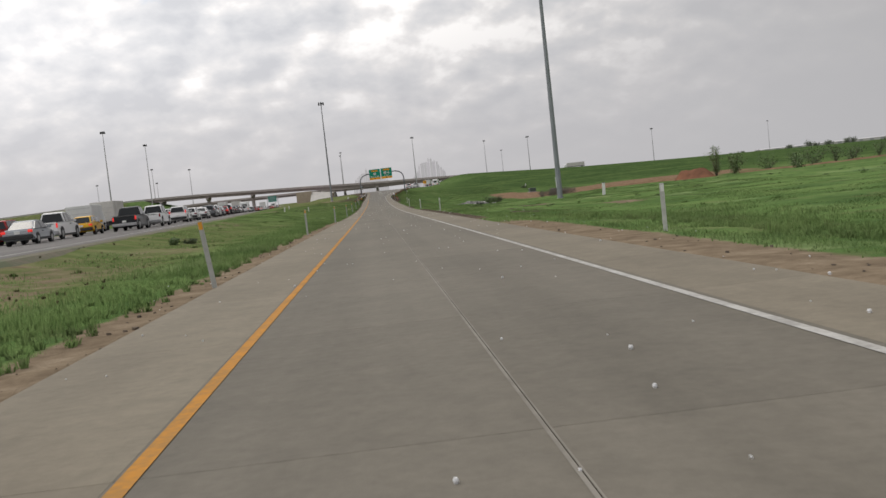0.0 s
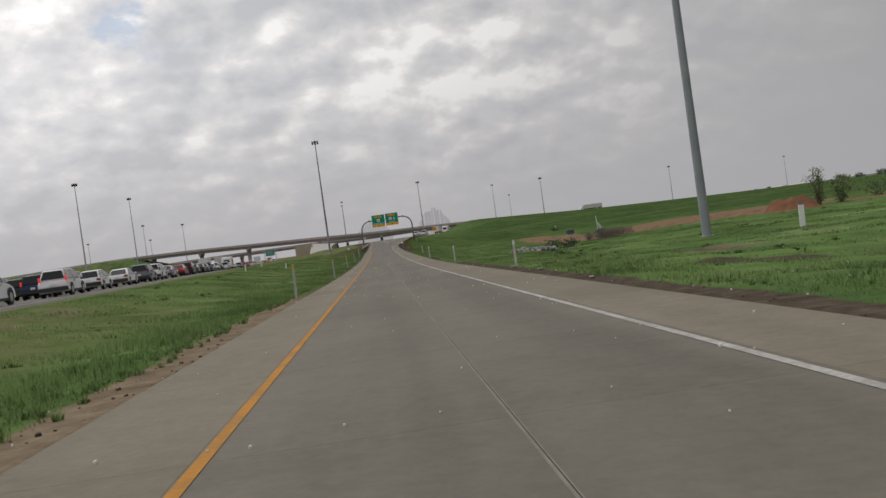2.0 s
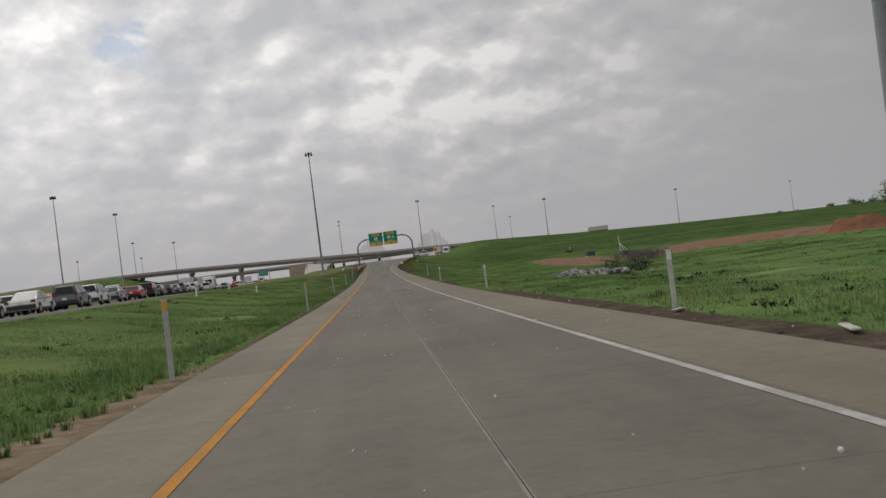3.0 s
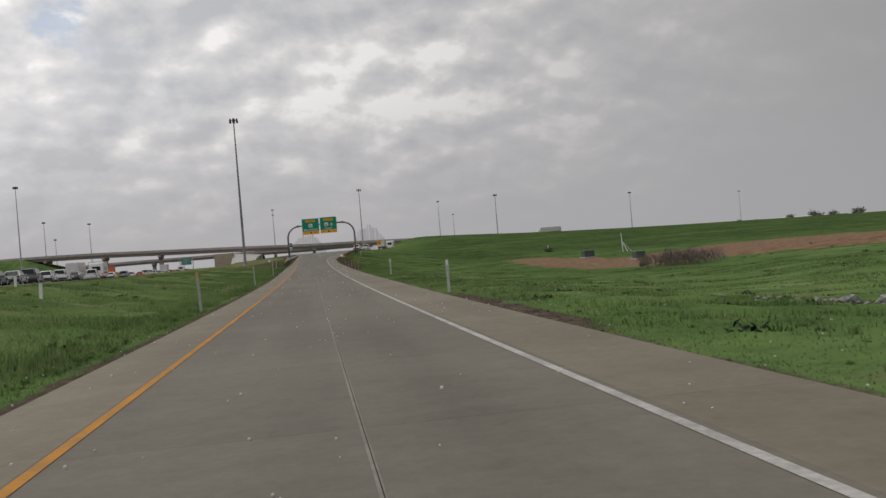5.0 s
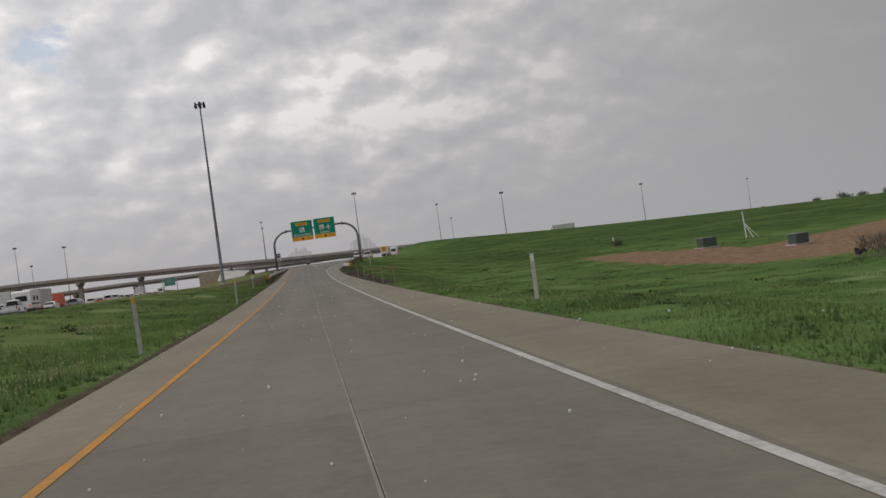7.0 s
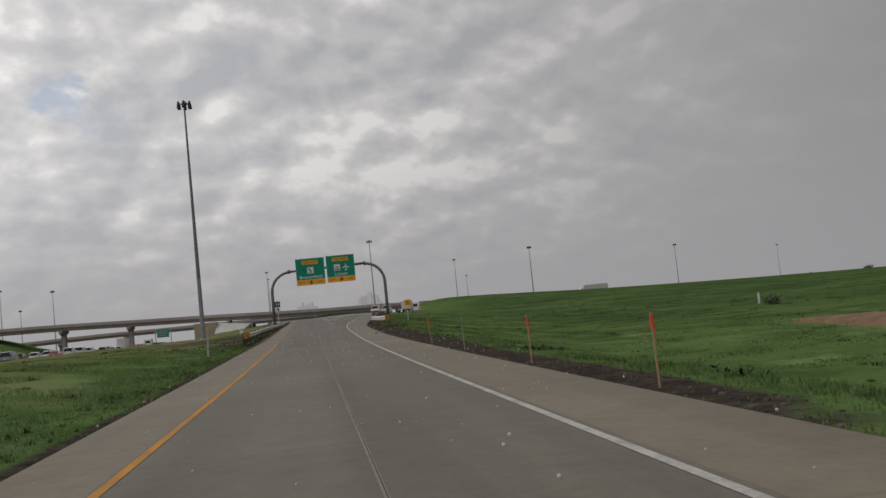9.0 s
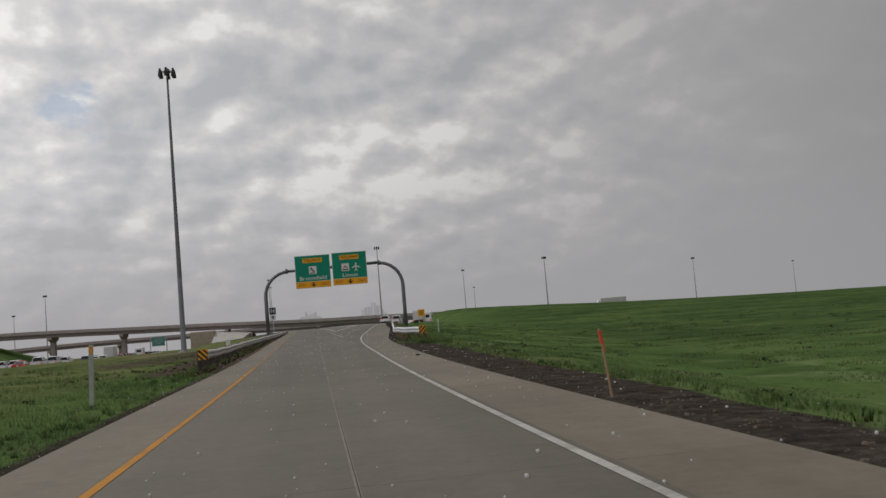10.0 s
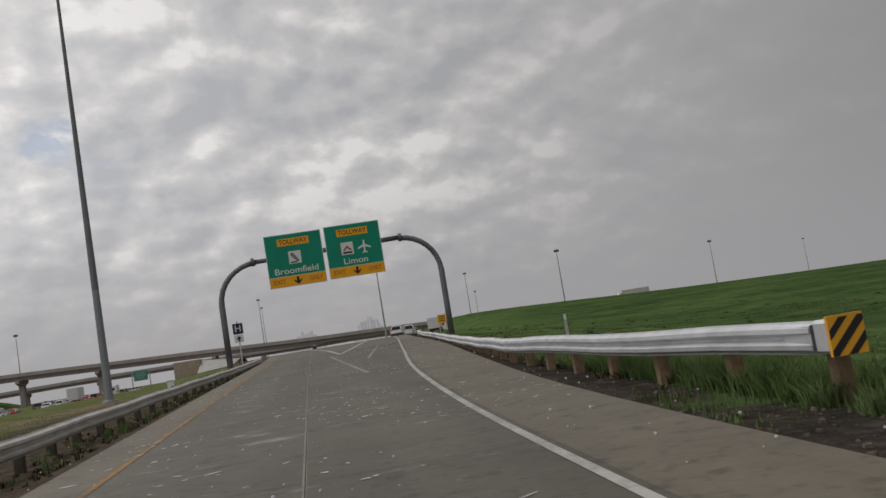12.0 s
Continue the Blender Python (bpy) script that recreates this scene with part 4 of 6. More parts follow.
za, zc_ = float(cross_z(-138)) - 1.0, 1.0
lo_ = [bm.verts.new(p) for p in ((-160, CROSS_Y - 46, zc_), (-108, CROSS_Y - 40, zc_), (-104, CROSS_Y + 12, zc_), (-160, CROSS_Y + 12, zc_))]
hi_ = [bm.verts.new(p) for p in ((-160, CROSS_Y - 8, za + 0.2), (-139, CROSS_Y - 8, za), (-138, CROSS_Y + 8, za), (-160, CROSS_Y + 8, za + 0.2))]
for k in range(4):
    bm.faces.new((lo_[k], lo_[(k + 1) % 4], hi_[(k + 1) % 4], hi_[k]))
bm.faces.new(hi_)
bmesh.ops.subdivide_edges(bm, edges=bm.edges[:], cuts=5, use_grid_fill=True)
for v in bm.verts:
    v.co += Vector((0.7, 0.7, 0.25)) * noise.noise(v.co * 0.12)
tagged(part("embankment", bm, bpy.data.materials["grass_and_soil"], smooth_shade=True), "grassy embankment end below the overpass abutment", "embankment", kind="structure")
xs_ = np.arange(-426, -137, 8.0)
bm = bmesh.new()
ring = [[bm.verts.new((x, CROSS_Y + a, float(cross_z(x)) + c)) for a, c in ((-6.6, -1.3), (-6.2, -1.3), (-6.2, 0.02), (-6.6, 0.02))] for x in xs_]
for p, q in zip(ring, ring[1:]):
    for k in range(4):
        bm.faces.new((p[k], p[(k + 1) % 4], q[(k + 1) % 4], q[k]))
tagged(part("road_barrier", bm, mat("pale_barrier", (0.46, 0.44, 0.42), 0.85, scale=0.3)), "pale concrete barrier along the embankment road", "barrier", kind="structure")


# ---- high-mast lamps ----
def high_mast(x, y, z, tall, r0=0.33, steel=MASTUP, low_steel=MASTLOW):
    m = thing("high_mast_light", pose(x, y, z), "tall tapered steel high-mast light pole with a ring of floodlights", "light pole", "high-mast lights")
    part("foundation", tube(bmesh.new(), [(0, 0, -0.5), (0, 0, 0.15)], [r0 * 1.9] * 2, 16), CONCRETE, m)
    part("base_flange", tube(bmesh.new(), [(0, 0, 0.15), (0, 0, 0.21)], [r0 * 1.6] * 2, 16), GALV, m)
    part("lower_shaft", tube(bmesh.new(), [(0, 0, 0.2), (0, 0, tall * 0.27)], [r0, r0 * 0.83], 14, False), low_steel, m, smooth_shade=True)
    part("upper_shaft", tube(bmesh.new(), [(0, 0, tall * 0.27 - 0.3), (0, 0, tall * 0.5), (0, 0, tall)], [r0 * 0.86, r0 * 0.68, r0 * 0.34], 14, False), steel, m, smooth_shade=True)
    part("head_hub", tube(bmesh.new(), [(0, 0, tall - 0.25), (0, 0, tall), (0, 0, tall + 0.35)], [0.28, 0.42, 0.22], 12), POLE, m)
    for k in range(6):
        a = math.pi / 6 + k * math.pi / 3
        c, s = math.cos(a), math.sin(a)
        lamp = part("floodlight", tube(bmesh.new(), [(0.82 * c, 0.82 * s, tall - 0.62), (0.82 * c, 0.82 * s, tall - 0.3), (0.82 * c, 0.82 * s, tall + 0.12), (0.82 * c, 0.82 * s, tall + 0.3)], [0.24, 0.22, 0.14, 0.10], 10), TRIM, m)
        part("bracket", tube(bmesh.new(), [(0.25 * c, 0.25 * s, tall), (0.82 * c, 0.82 * s, tall)], [0.05, 0.05], 6), POLE, lamp)
    return m


high_mast(17.58, 86.8, float(ground_z(17.58, 86.8)) - 0.2, 33.0, 0.26, MASTLOW, MASTLOW)
high_mast(-13.83, 303.6, float(ground_z(-13.83, 303.6)), 31.9 - float(ground_z(-13.83, 303.6)), 0.30)
# distant masts, in steel lightened to stand in for haze
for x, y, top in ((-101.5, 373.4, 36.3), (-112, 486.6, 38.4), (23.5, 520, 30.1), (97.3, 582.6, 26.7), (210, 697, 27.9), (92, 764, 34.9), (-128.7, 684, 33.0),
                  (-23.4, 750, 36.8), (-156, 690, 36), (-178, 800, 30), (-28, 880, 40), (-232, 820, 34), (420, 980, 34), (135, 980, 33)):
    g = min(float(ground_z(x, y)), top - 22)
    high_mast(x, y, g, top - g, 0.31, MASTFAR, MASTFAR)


# ---- overhead sign ----
def text_part(text, size, m, at, parent, wide=None):
    cu = bpy.data.curves.new("lettering", "FONT")
    cu.body, cu.size, cu.align_x, cu.align_y, cu.extrude, cu.offset = text, size, "CENTER", "CENTER", 0.004, 0.006 * size
    tmp = bpy.data.objects.new("tmp", cu)
    scene.collection.objects.link(tmp)
    bpy.context.view_layer.update()
    me = bpy.data.meshes.new_from_object(tmp.evaluated_get(bpy.context.evaluated_depsgraph_get()))
    bpy.data.objects.remove(tmp)
    me.name = "lettering"
    if wide:
        w = max(v.co.x for v in me.vertices) - min(v.co.x for v in me.vertices)
        me.transform(Matrix.Diagonal((wide / w, 1, 1, 1)))
    me.transform(pose(*at, 90, 0, 0))
    me.materials.clear()
    me.materials.append(m)
    ob = new("lettering", me)
    ob.parent = parent
    return ob


def plate(name, x0, z0, x1, z1, y, m, parent, thick=0.02, label=""):
    return part(name, boxed(x0, y - thick, z0, x1, y, z1), m, parent, label)


def poly_plate(name, pts, y, m, parent, thick=0.012):
    bm = bmesh.new()
    a = [bm.verts.new((x, y, z)) for x, z in pts]
    c = [bm.verts.new((x, y - thick, z)) for x, z in pts]
    bm.faces.new(a)
    bm.faces.new(c[::-1])
    for i in range(len(pts)):
        j = (i + 1) % len(pts)
        bm.faces.new((a[i], c[i], c[j], a[j]))
    return part(name, bm, m, parent)


def exit_sign(x0, x1, z0, z1, y, word, word_w, plane):
    s = thing("guide_sign", pose((x0 + x1) / 2, y, z0), "green overhead tollway guide sign for %s with a yellow exit-only band" % word, "road sign", "overhead guide signs")
    w, h = x1 - x0, z1 - z0
    plate("white_border", -w / 2, 0, w / 2, h, 0.0, SIGNWHITE, s, 0.03)
    plate("green_panel", -w / 2 + 0.035, 0.66, w / 2 - 0.035, h - 0.035, -0.03, SIGNGREEN, s, 0.008)
    band = plate("exit_only_band", -w / 2 + 0.035, 0.035, w / 2 - 0.035, 0.63, -0.03, SIGNYELLOW, s, 0.008, "yellow exit only band")
    head = plate("toll_header", -0.95, h - 0.72, 0.95, h - 0.28, -0.039, SIGNYELLOW, s, 0.008, "yellow tollway header")
    yf = -0.05
    text_part("TOLLWAY", 0.40, SIGNBLACK, (0, yf, h - 0.5), head, 1.7)
    text_part(word, 0.52, SIGNWHITE, (0, yf + 0.008, 0.95), s, word_w)
    text_part("EXIT", 0.36, FADED, (-w / 2 + 0.62, yf + 0.008, 0.34), band, 0.72)
    text_part("ONLY", 0.36, FADED, (w / 2 - 0.62, yf + 0.008, 0.34), band, 0.78)
    poly_plate("down_arrow", [(0, 0.10), (0.24, 0.33), (0.24, 0.40), (0.07, 0.30), (0.07, 0.56), (-0.07, 0.56), (-0.07, 0.30), (-0.24, 0.40), (-0.24, 0.33)], yf + 0.008, SIGNBLACK, band)
    cx = -0.42 if plane else 0.0
    shield = plate("route_shield", cx - 0.37, 1.36, cx + 0.37, 2.12, -0.039, SIGNWHITE, s, 0.008, "white square toll route shield")
    if plane:
        poly_plate("shield_mark", [(cx - 0.28, 1.62), (cx, 1.92), (cx + 0.28, 1.62), (cx + 0.16, 1.62), (cx, 1.78), (cx - 0.16, 1.62)], yf, mat("shield_red", (0.35, 0.05, 0.05), 0.5), shield)
        plate("shield_bar", cx - 0.28, 1.43, cx + 0.28, 1.54, yf, SIGNBLACK, shield, 0.006)
        px, pz = 0.62, 1.74
        half = [(0, 0.42), (0.05, 0.34), (0.06, 0.12), (0.40, -0.06), (0.40, -0.14), (0.06, -0.03), (0.045, -0.28), (0.16, -0.38), (0.16, -0.43), (0, -0.38)]
        poly_plate("airport_symbol", [(px + a, pz + c) for a, c in half] + [(px - a, pz + c) for a, c in half[-2:0:-1]], yf + 0.008, SIGNWHITE, s)
    else:
        poly_plate("shield_mark", [(-0.24, 1.98), (-0.10, 2.02), (0.22, 1.56), (0.22, 1.46), (0.12, 1.46), (-0.24, 1.84)], yf, mat("shield_grey", (0.20, 0.23, 0.22), 0.5), shield)
        plate("shield_bar", -0.29, 1.41, 0.10, 1.48, yf, SIGNBLACK, shield, 0.006)
    for xx in (-w / 4, w / 4):
        part("mounting_bracket", boxed(xx - 0.05, 0.0, 0.3, xx + 0.05, 0.12, h - 0.2), GALV, s)
    return s


GY = 290.4
exit_sign(-1.06, 2.36, 5.75, 8.95, GY - 0.42, "Broomfield", 2.6, False)
exit_sign(2.56, 5.94, 5.80, 9.02, GY - 0.42, "Limon", 1.45, True)
gantry = thing("sign_gantry", pose(0, GY, 0), "rounded tubular steel overhead sign gantry across the ramp", "sign gantry")
zl, zr_ = float(road_z(290)) - 0.1, float(road_z(290)) - 0.7


def arch(side, x_leg, zb, x_in, z_top):
    r = 2.3
    pts = [(x_leg, 0, zb), (x_leg, 0, zb + 2.5), (x_leg, 0, z_top - r)]
    for k in range(1, 9):
        a = math.pi / 2 * k / 8
        pts.append((x_leg + side * r * (1 - math.cos(a)), 0, z_top - r + r * math.sin(a)))
    pts.append((x_in, 0, z_top + 0.04))
    part("leg", tube(bmesh.new(), pts, [0.185] * 3 + [0.165] * (len(pts) - 3), 14), POLE, gantry, smooth_shade=True)
    part("flange", tube(bmesh.new(), [(x_in - side * 0.10, 0, z_top + 0.04), (x_in + side * 0.10, 0, z_top + 0.05)], [0.25, 0.25], 14), POLE, gantry)
    part("footing", tube(bmesh.new(), [(x_leg, 0, zb - 0.4), (x_leg, 0, zb + 0.12)], [0.55, 0.55], 16), CONCRETE, gantry)


arch(1, -4.05, zl, -1.9, 7.55)
arch(-1, 9.4, zr_, 7.15, 7.75)
part("crossbeam", tube(bmesh.new(), [(-1.9, 0, 7.58), (7.15, 0, 7.8)], [0.15, 0.15], 14), POLE, gantry, smooth_shade=True)

# hospital sign beyond the gantry
hs = thing("hospital_sign", pose(-3.75, 296.5, float(road_z(296))), "small dark blue hospital sign on a thin post", "road sign")
part("post", boxed(-0.04, -0.03, -0.4, 0.04, 0.03, 2.9), GALV, hs)
plate("panel", -0.33, 2.05, 0.33, 2.75, -0.03, SIGNBLUE, hs, 0.012)
plate("arrow_panel", -0.30, 1.5, 0.30, 2.0, -0.03, SIGNWHITE, hs, 0.012)
text_part("H", 0.62, SIGNWHITE, (0, -0.05, 2.4), hs)
poly_plate("arrow", [(0, 1.92), (0.17, 1.74), (0.06, 1.74), (0.06, 1.57), (-0.06, 1.57), (-0.06, 1.74), (-0.17, 1.74)], -0.044, SIGNBLUE, hs)

# orange work sign and white box on the right fork
ws = thing("work_zone_sign", pose(19.9, 369, float(ground_z(19.9, 369))), "square orange work sign on two posts by the fork", "road sign")
for xx in (-0.5, 0.5):
    part("post", boxed(xx - 0.05, -0.03, -0.4, xx + 0.05, 0.03, 2.6), GALV, ws)
plate("panel", -0.62, 1.2, 0.62, 2.45, -0.04, SIGNYELLOW, ws, 0.02)
for zz in (1.5, 1.8, 2.1):
    plate("legend_bar", -0.42, zz, 0.42, zz + 0.12, -0.06, SIGNBLACK, ws, 0.006)
gs = thing("guide_sign", pose(-66.5, 622, 0.0), "green guide sign over the highway beyond the overpass", "road sign")
for xx in (-3.4, 3.4):
    part("post", tube(bmesh.new(), [(xx, 0.3, -0.6), (xx, 0.3, 7.2)], [0.2, 0.17], 10), MASTFAR, gs)
part("crossbeam", tube(bmesh.new(), [(-3.4, 0.3, 6.0), (3.4, 0.3, 6.0)], [0.14, 0.14], 10), MASTFAR, gs)
panel = plate("panel", -2.7, 3.6, 2.7, 7.4, 0.0, mat("weathered_sign_teal", (0.10, 0.30, 0.26), 0.6, rgb2=(0.07, 0.25, 0.21), scale=0.5), gs, 0.06)
for zz, w_ in ((6.3, 1.6), (5.4, 2.0), (4.5, 1.3)):
    plate("legend_bar", -w_, zz, w_, zz + 0.4, -0.07, mat("faded_sign_legend", (0.30, 0.42, 0.39), 0.6), panel, 0.02)


# ---- guardrails ----
def w_beam(name, pts, post_wood, label, flip, steel):
    """A W-beam rail on wooden posts through (x, y) points, with a striped end panel."""
    g = thing(name, Matrix.Identity(4), label, "guardrail", "guardrails")
    prof = [(0.0, 0.0), (0.005, 0.02), (0.075, 0.055), (0.08, 0.10), (0.01, 0.14), (0.01, 0.17), (0.08, 0.21), (0.075, 0.255), (0.005, 0.29), (0.0, 0.31)]
    fx, fy, ft = zip(*pts)
    ys = np.arange(fy[0], fy[-1] + 0.01, 1.9)
    xs = np.interp(ys, fy, fx)
    tops = road_z(ys) + np.interp(ys, fy, ft)
    sgn = -1 if flip else 1
    for k in range(0, len(ys) - 1, 4):
        bm = bmesh.new()
        seg = range(k, min(k + 5, len(ys)))
        ring = []
        for i in seg:
            zb = tops[i] - 0.30 + 0.012 * math.sin(i * 1.7)
            yy = ys[i] + (0.06 if i == k + 4 else 0)
            ring.append([bm.verts.new((xs[i] + sgn * a, yy, zb + c)) for a, c in prof] + [bm.verts.new((xs[i] + sgn * (a - 0.012), yy, zb + c)) for a, c in prof[::-1]])
        for p, q in zip(ring, ring[1:]):
            for j in range(len(p)):
                bm.faces.new((p[j], p[(j + 1) % len(p)], q[(j + 1) % len(q)], q[j]))
        part("rail", bm, steel, g)
    for i in range(len(ys)):
        z = tops[i] - 0.6
        x = xs[i] - sgn * 0.16
        part("post", boxed(x - 0.075, ys[i] - 0.075, z - 0.5, x + 0.075, ys[i] + 0.075, z + 0.6, bevel=0.01), post_wood, g)
        part("block", boxed(min(x + sgn * 0.075, x + sgn * 0.155), ys[i] - 0.06, z + 0.34, max(x + sgn * 0.075, x + sgn * 0.155), ys[i] + 0.06, z + 0.58), post_wood, g)
    x, y, z = xs[0], ys[0], float(tops[0]) - 0.65
    head = part("end_terminal", boxed(x - 0.10, y - 0.42, z + 0.37, x + 0.11, y - 0.10, z + 0.67, bevel=0.03), steel, g)
    part("feed_slot", boxed(x - 0.085, y - 0.11, z + 0.40, x + 0.095, y - 0.04, z + 0.63), TRIM, head)
    part("guide_channel", boxed(x - 0.07, y - 0.05, z + 0.38, x + 0.09, y + 0.5, z + 0.64, bevel=0.02), steel, head)
    hw, zc = 0.165, z + 0.52
    panel = part("marker_panel", boxed(x - hw + 0.01, y - 0.47, zc - hw, x + hw + 0.01, y - 0.43, zc + hw * 1.1), MARKYELLOW, g, "yellow and black striped end marker")
    s2 = 1 if flip else -1
    for lo, hi in ((-1.35, -0.85), (-0.3, 0.3), (0.85, 1.35)):
        # a slanting stripe of the square: the part of it where lo < v - u < hi
        pts = []
        for u, v in ((-1, -1), (1, -1), (1, 1), (-1, 1)):
            pts.append((u, v))
        for bound, keep_over in ((lo, True), (hi, False)):
            clipped = []
            for (au, av), (bu, bv) in zip(pts, pts[1:] + pts[:1]):
                da, db = av - au - bound, bv - bu - bound
                if (da >= 0) == keep_over:
                    clipped.append((au, av))
                if (da >= 0) != (db >= 0):
                    t = da / (da - db)
                    clipped.append((au + (bu - au) * t, av + (bv - av) * t))
            pts = clipped
        poly_plate("stripe", [(x + 0.01 + s2 * u * hw * 0.98, zc + v * hw * 0.98) for u, v in pts], y - 0.471, SIGNBLACK, panel, 0.004)
    return g


DULLRAIL = mat("weathered_rail_steel", (0.56, 0.545, 0.51), 0.5, 0.25, rgb2=(0.42, 0.395, 0.355), scale=1.4, bump=0.001, fine=0.5)
# post wood coloured dark, standing in for the shade behind this rail
DARKPOST = mat("shaded_post_wood", (0.085, 0.07, 0.055), 0.9, rgb2=(0.05, 0.043, 0.035), scale=6, bump=0.004)
w_beam("guardrail", [(-3.32, 229.0, 0.67), (-3.6, 240, 0.48), (-3.72, 252, 0.37), (-3.35, 265, 0.32), (-2.8, 280, 0.26), (-2.6, 299, 0.21)], DARKPOST, "weathered dull brown W-beam guardrail with striped end panel, yellow line side", False, DULLRAIL)
w_beam("guardrail", [(5.25, 240.3, 0.63), (5.02, 244, 0.58), (4.98, 249, 0.52), (5.1, 253.5, 0.44), (5.65, 260, 0.36), (6.55, 271, 0.28), (9.0, 302, 0.18), (12.3, 335, 0.1)], WOODPOST, "bright galvanised W-beam guardrail with striped end panel, white line side", True, GALV)


# ---- delineators, stakes and markers ----
def delineator(x, y, tall, m, amber, lean=0.0, label="slim pale flexible delineator post in the verge"):
    d = thing("delineator_post", pose(x, y, float(ground_z(x, y)), 0, lean, 0), label, "delineator", "delineator posts")
    part("blade", boxed(-0.045, -0.012, -0.3, 0.045, 0.012, tall, bevel=0.006), m, d)
    part("reflector", boxed(-0.036, -0.02, tall - 0.17, 0.036, -0.013, tall - 0.03), REFLECT if amber else SIGNWHITE, d)


for y, lean, off in ((14.4, -6, 0.12), (44.0, 0, 0.55), (71.5, 1, 0.4), (98.6, 0, 0.4), (126.5, -2, 0.55), (157.0, -1, 0.65), (186, 1, 0.5), (216.0, 2, 1.2)):
    delineator(float(edge_l(y)) - off, y, 1.26, POSTPALE, True, lean, "pale grey delineator post with an amber reflector in the grass")
for x, y in ((5.95, 16.2), (5.1, 72.8), (4.72, 98.0), (4.5, 125.0), (5.3, 156.5)):
    delineator(x, y, 1.02, POSTWHITE, False)
for x, y in ((8.9, 262.0),):
    delineator(x, y, 0.95, POSTWHITE, False)
WOODPALE = mat("weathered_stake", (0.36, 0.33, 0.28), 0.85, rgb2=(0.28, 0.26, 0.22), scale=5)
for y, lean, flagged in ((180.3, -4, True), (187.4, -0.5, True), (194.2, -1, True), (202.2, -1, False), (209.0, -6, True)):
    x = float(edge_r(y)) + 0.30
    s = thing("survey_stake", pose(x, y, float(ground_z(x, y)), 0, lean, 10), "thin wooden survey stake with orange flagging at the pavement edge" if flagged else "thin weathered wooden survey stake at the pavement edge", "stake", "survey stakes")
    part("stake", boxed(-0.013, -0.008, -0.2, 0.013, 0.008, 0.94), STAKE if flagged else WOODPALE, s)
    if flagged:
        part("flagging", boxed(-0.018, -0.013, 0.74, 0.018, 0.013, 0.92), FLAG, s)
        part("loose_tail", boxed(0.013, -0.007, 0.62, 0.03, 0.003, 0.80), FLAG, s)


def marker_post(x, y, tall, wide, label):
    d = thing("marker_post", pose(x, y, float(ground_z(x, y)), 0, 2, 0), label, "marker post", "white marker posts")
    part("post", boxed(-wide / 2, -0.03, -0.3, wide / 2, 0.03, tall, bevel=0.012), SIGNWHITE, d)
    part("cap", boxed(-wide / 2 - 0.01, -0.04, tall, wide / 2 + 0.01, 0.04, tall + 0.05), POSTGREY, d)


for x, y, tall, wide in ((20.6, 81.7, 1.05, 0.28), (42.1, 261, 1.1, 0.2), (-11.5, 118, 0.6, 0.12), (-8.4, 296, 0.55, 0.42), (-13, 141, 0.5, 0.12), (-9.5, 132, 0.6, 0.12)):
    marker_post(x, y, tall, wide, "short white utility marker post in the grass")

# utility boxes and braced white riser by the bare soil
for x, y, w in ((36.9, 219.0, 1.5), (40.4, 209.0, 1.3)):
    u = thing("utility_cabinet", pose(x, y, float(ground_z(x, y)), 0, 0, 12), "low dark green utility cabinet on bare soil", "utility box", "utility cabinets")
    part("pad", boxed(-w / 2 - 0.2, -0.7, -0.3, w / 2 + 0.2, 0.7, 0.08, bevel=0.02), CONCRETE, u)
    part("cabinet_body", boxed(-w / 2, -0.5, 0.08, w / 2, 0.5, 0.85, bevel=0.03), UTILGREEN, u)
    part("lid", boxed(-w / 2 - 0.04, -0.54, 0.85, w / 2 + 0.04, 0.54, 0.95, bevel=0.02), mat("lid_grey", (0.16, 0.18, 0.18), 0.5), u)
tr = thing("braced_post", pose(44.0, 225.5, float(ground_z(44.0, 225.5)), 0, 0, 0), "white post propped by slanting braces beside the cabinets", "post")
part("post", tube(bmesh.new(), [(0, 0, -0.3), (-0.12, 0, 2.7)], [0.07, 0.06], 8), SIGNWHITE, tr)
for dx, dy in ((0.9, 0.3), (0.5, -0.7), (1.3, -0.3)):
    part("brace", tube(bmesh.new(), [(dx, dy, -0.2), (-0.05, 0, 1.5)], [0.04, 0.04], 6), SIGNWHITE, tr)

# reddish spoil heap and the broken lip of the bare bank
SPOIL = mat("red_spoil", (0.215, 0.105, 0.066), 0.95, rgb2=(0.145, 0.078, 0.052), scale=0.8, bump=0.05, bscale=3, spec=0.0, fine=0.6)
BANKSOIL = mat("bank_soil", (0.24, 0.158, 0.100), 0.95, rgb2=(0.145, 0.095, 0.062), scale=0.7, bump=0.05, bscale=3, spec=0.0, fine=0.6)


def spoil_heap(x, y, rx, ry, tall, turn):
    bm = bmesh.new()
    bmesh.ops.create_grid(bm, x_segments=26, y_segments=26, size=1.0)
    c, q = math.cos(turn), math.sin(turn)
    for v in bm.verts:
        r = v.co.length
        px, py = x + rx * v.co.x * c - ry * v.co.y * q, y + rx * v.co.x * q + ry * v.co.y * c
        rough = noise.noise(Vector((px * 0.5, py * 0.5, 1))) * 0.35 + noise.noise(Vector((px * 1.6, py * 1.6, 4))) * 0.12
        top = tall * float(1 - smooth(0.45, 0.95, r)) * (1 + rough)
        v.co = Vector((px, py, float(ground_z(px, py)) - 0.12 + top))
    tagged(part("soil_mound", bm, SPOIL, smooth_shade=True), "low reddish-brown heap of dug soil in the field", "soil heap")


spoil_heap(58.4, 167.5, 2.9, 6.0, 1.7, 0.35)


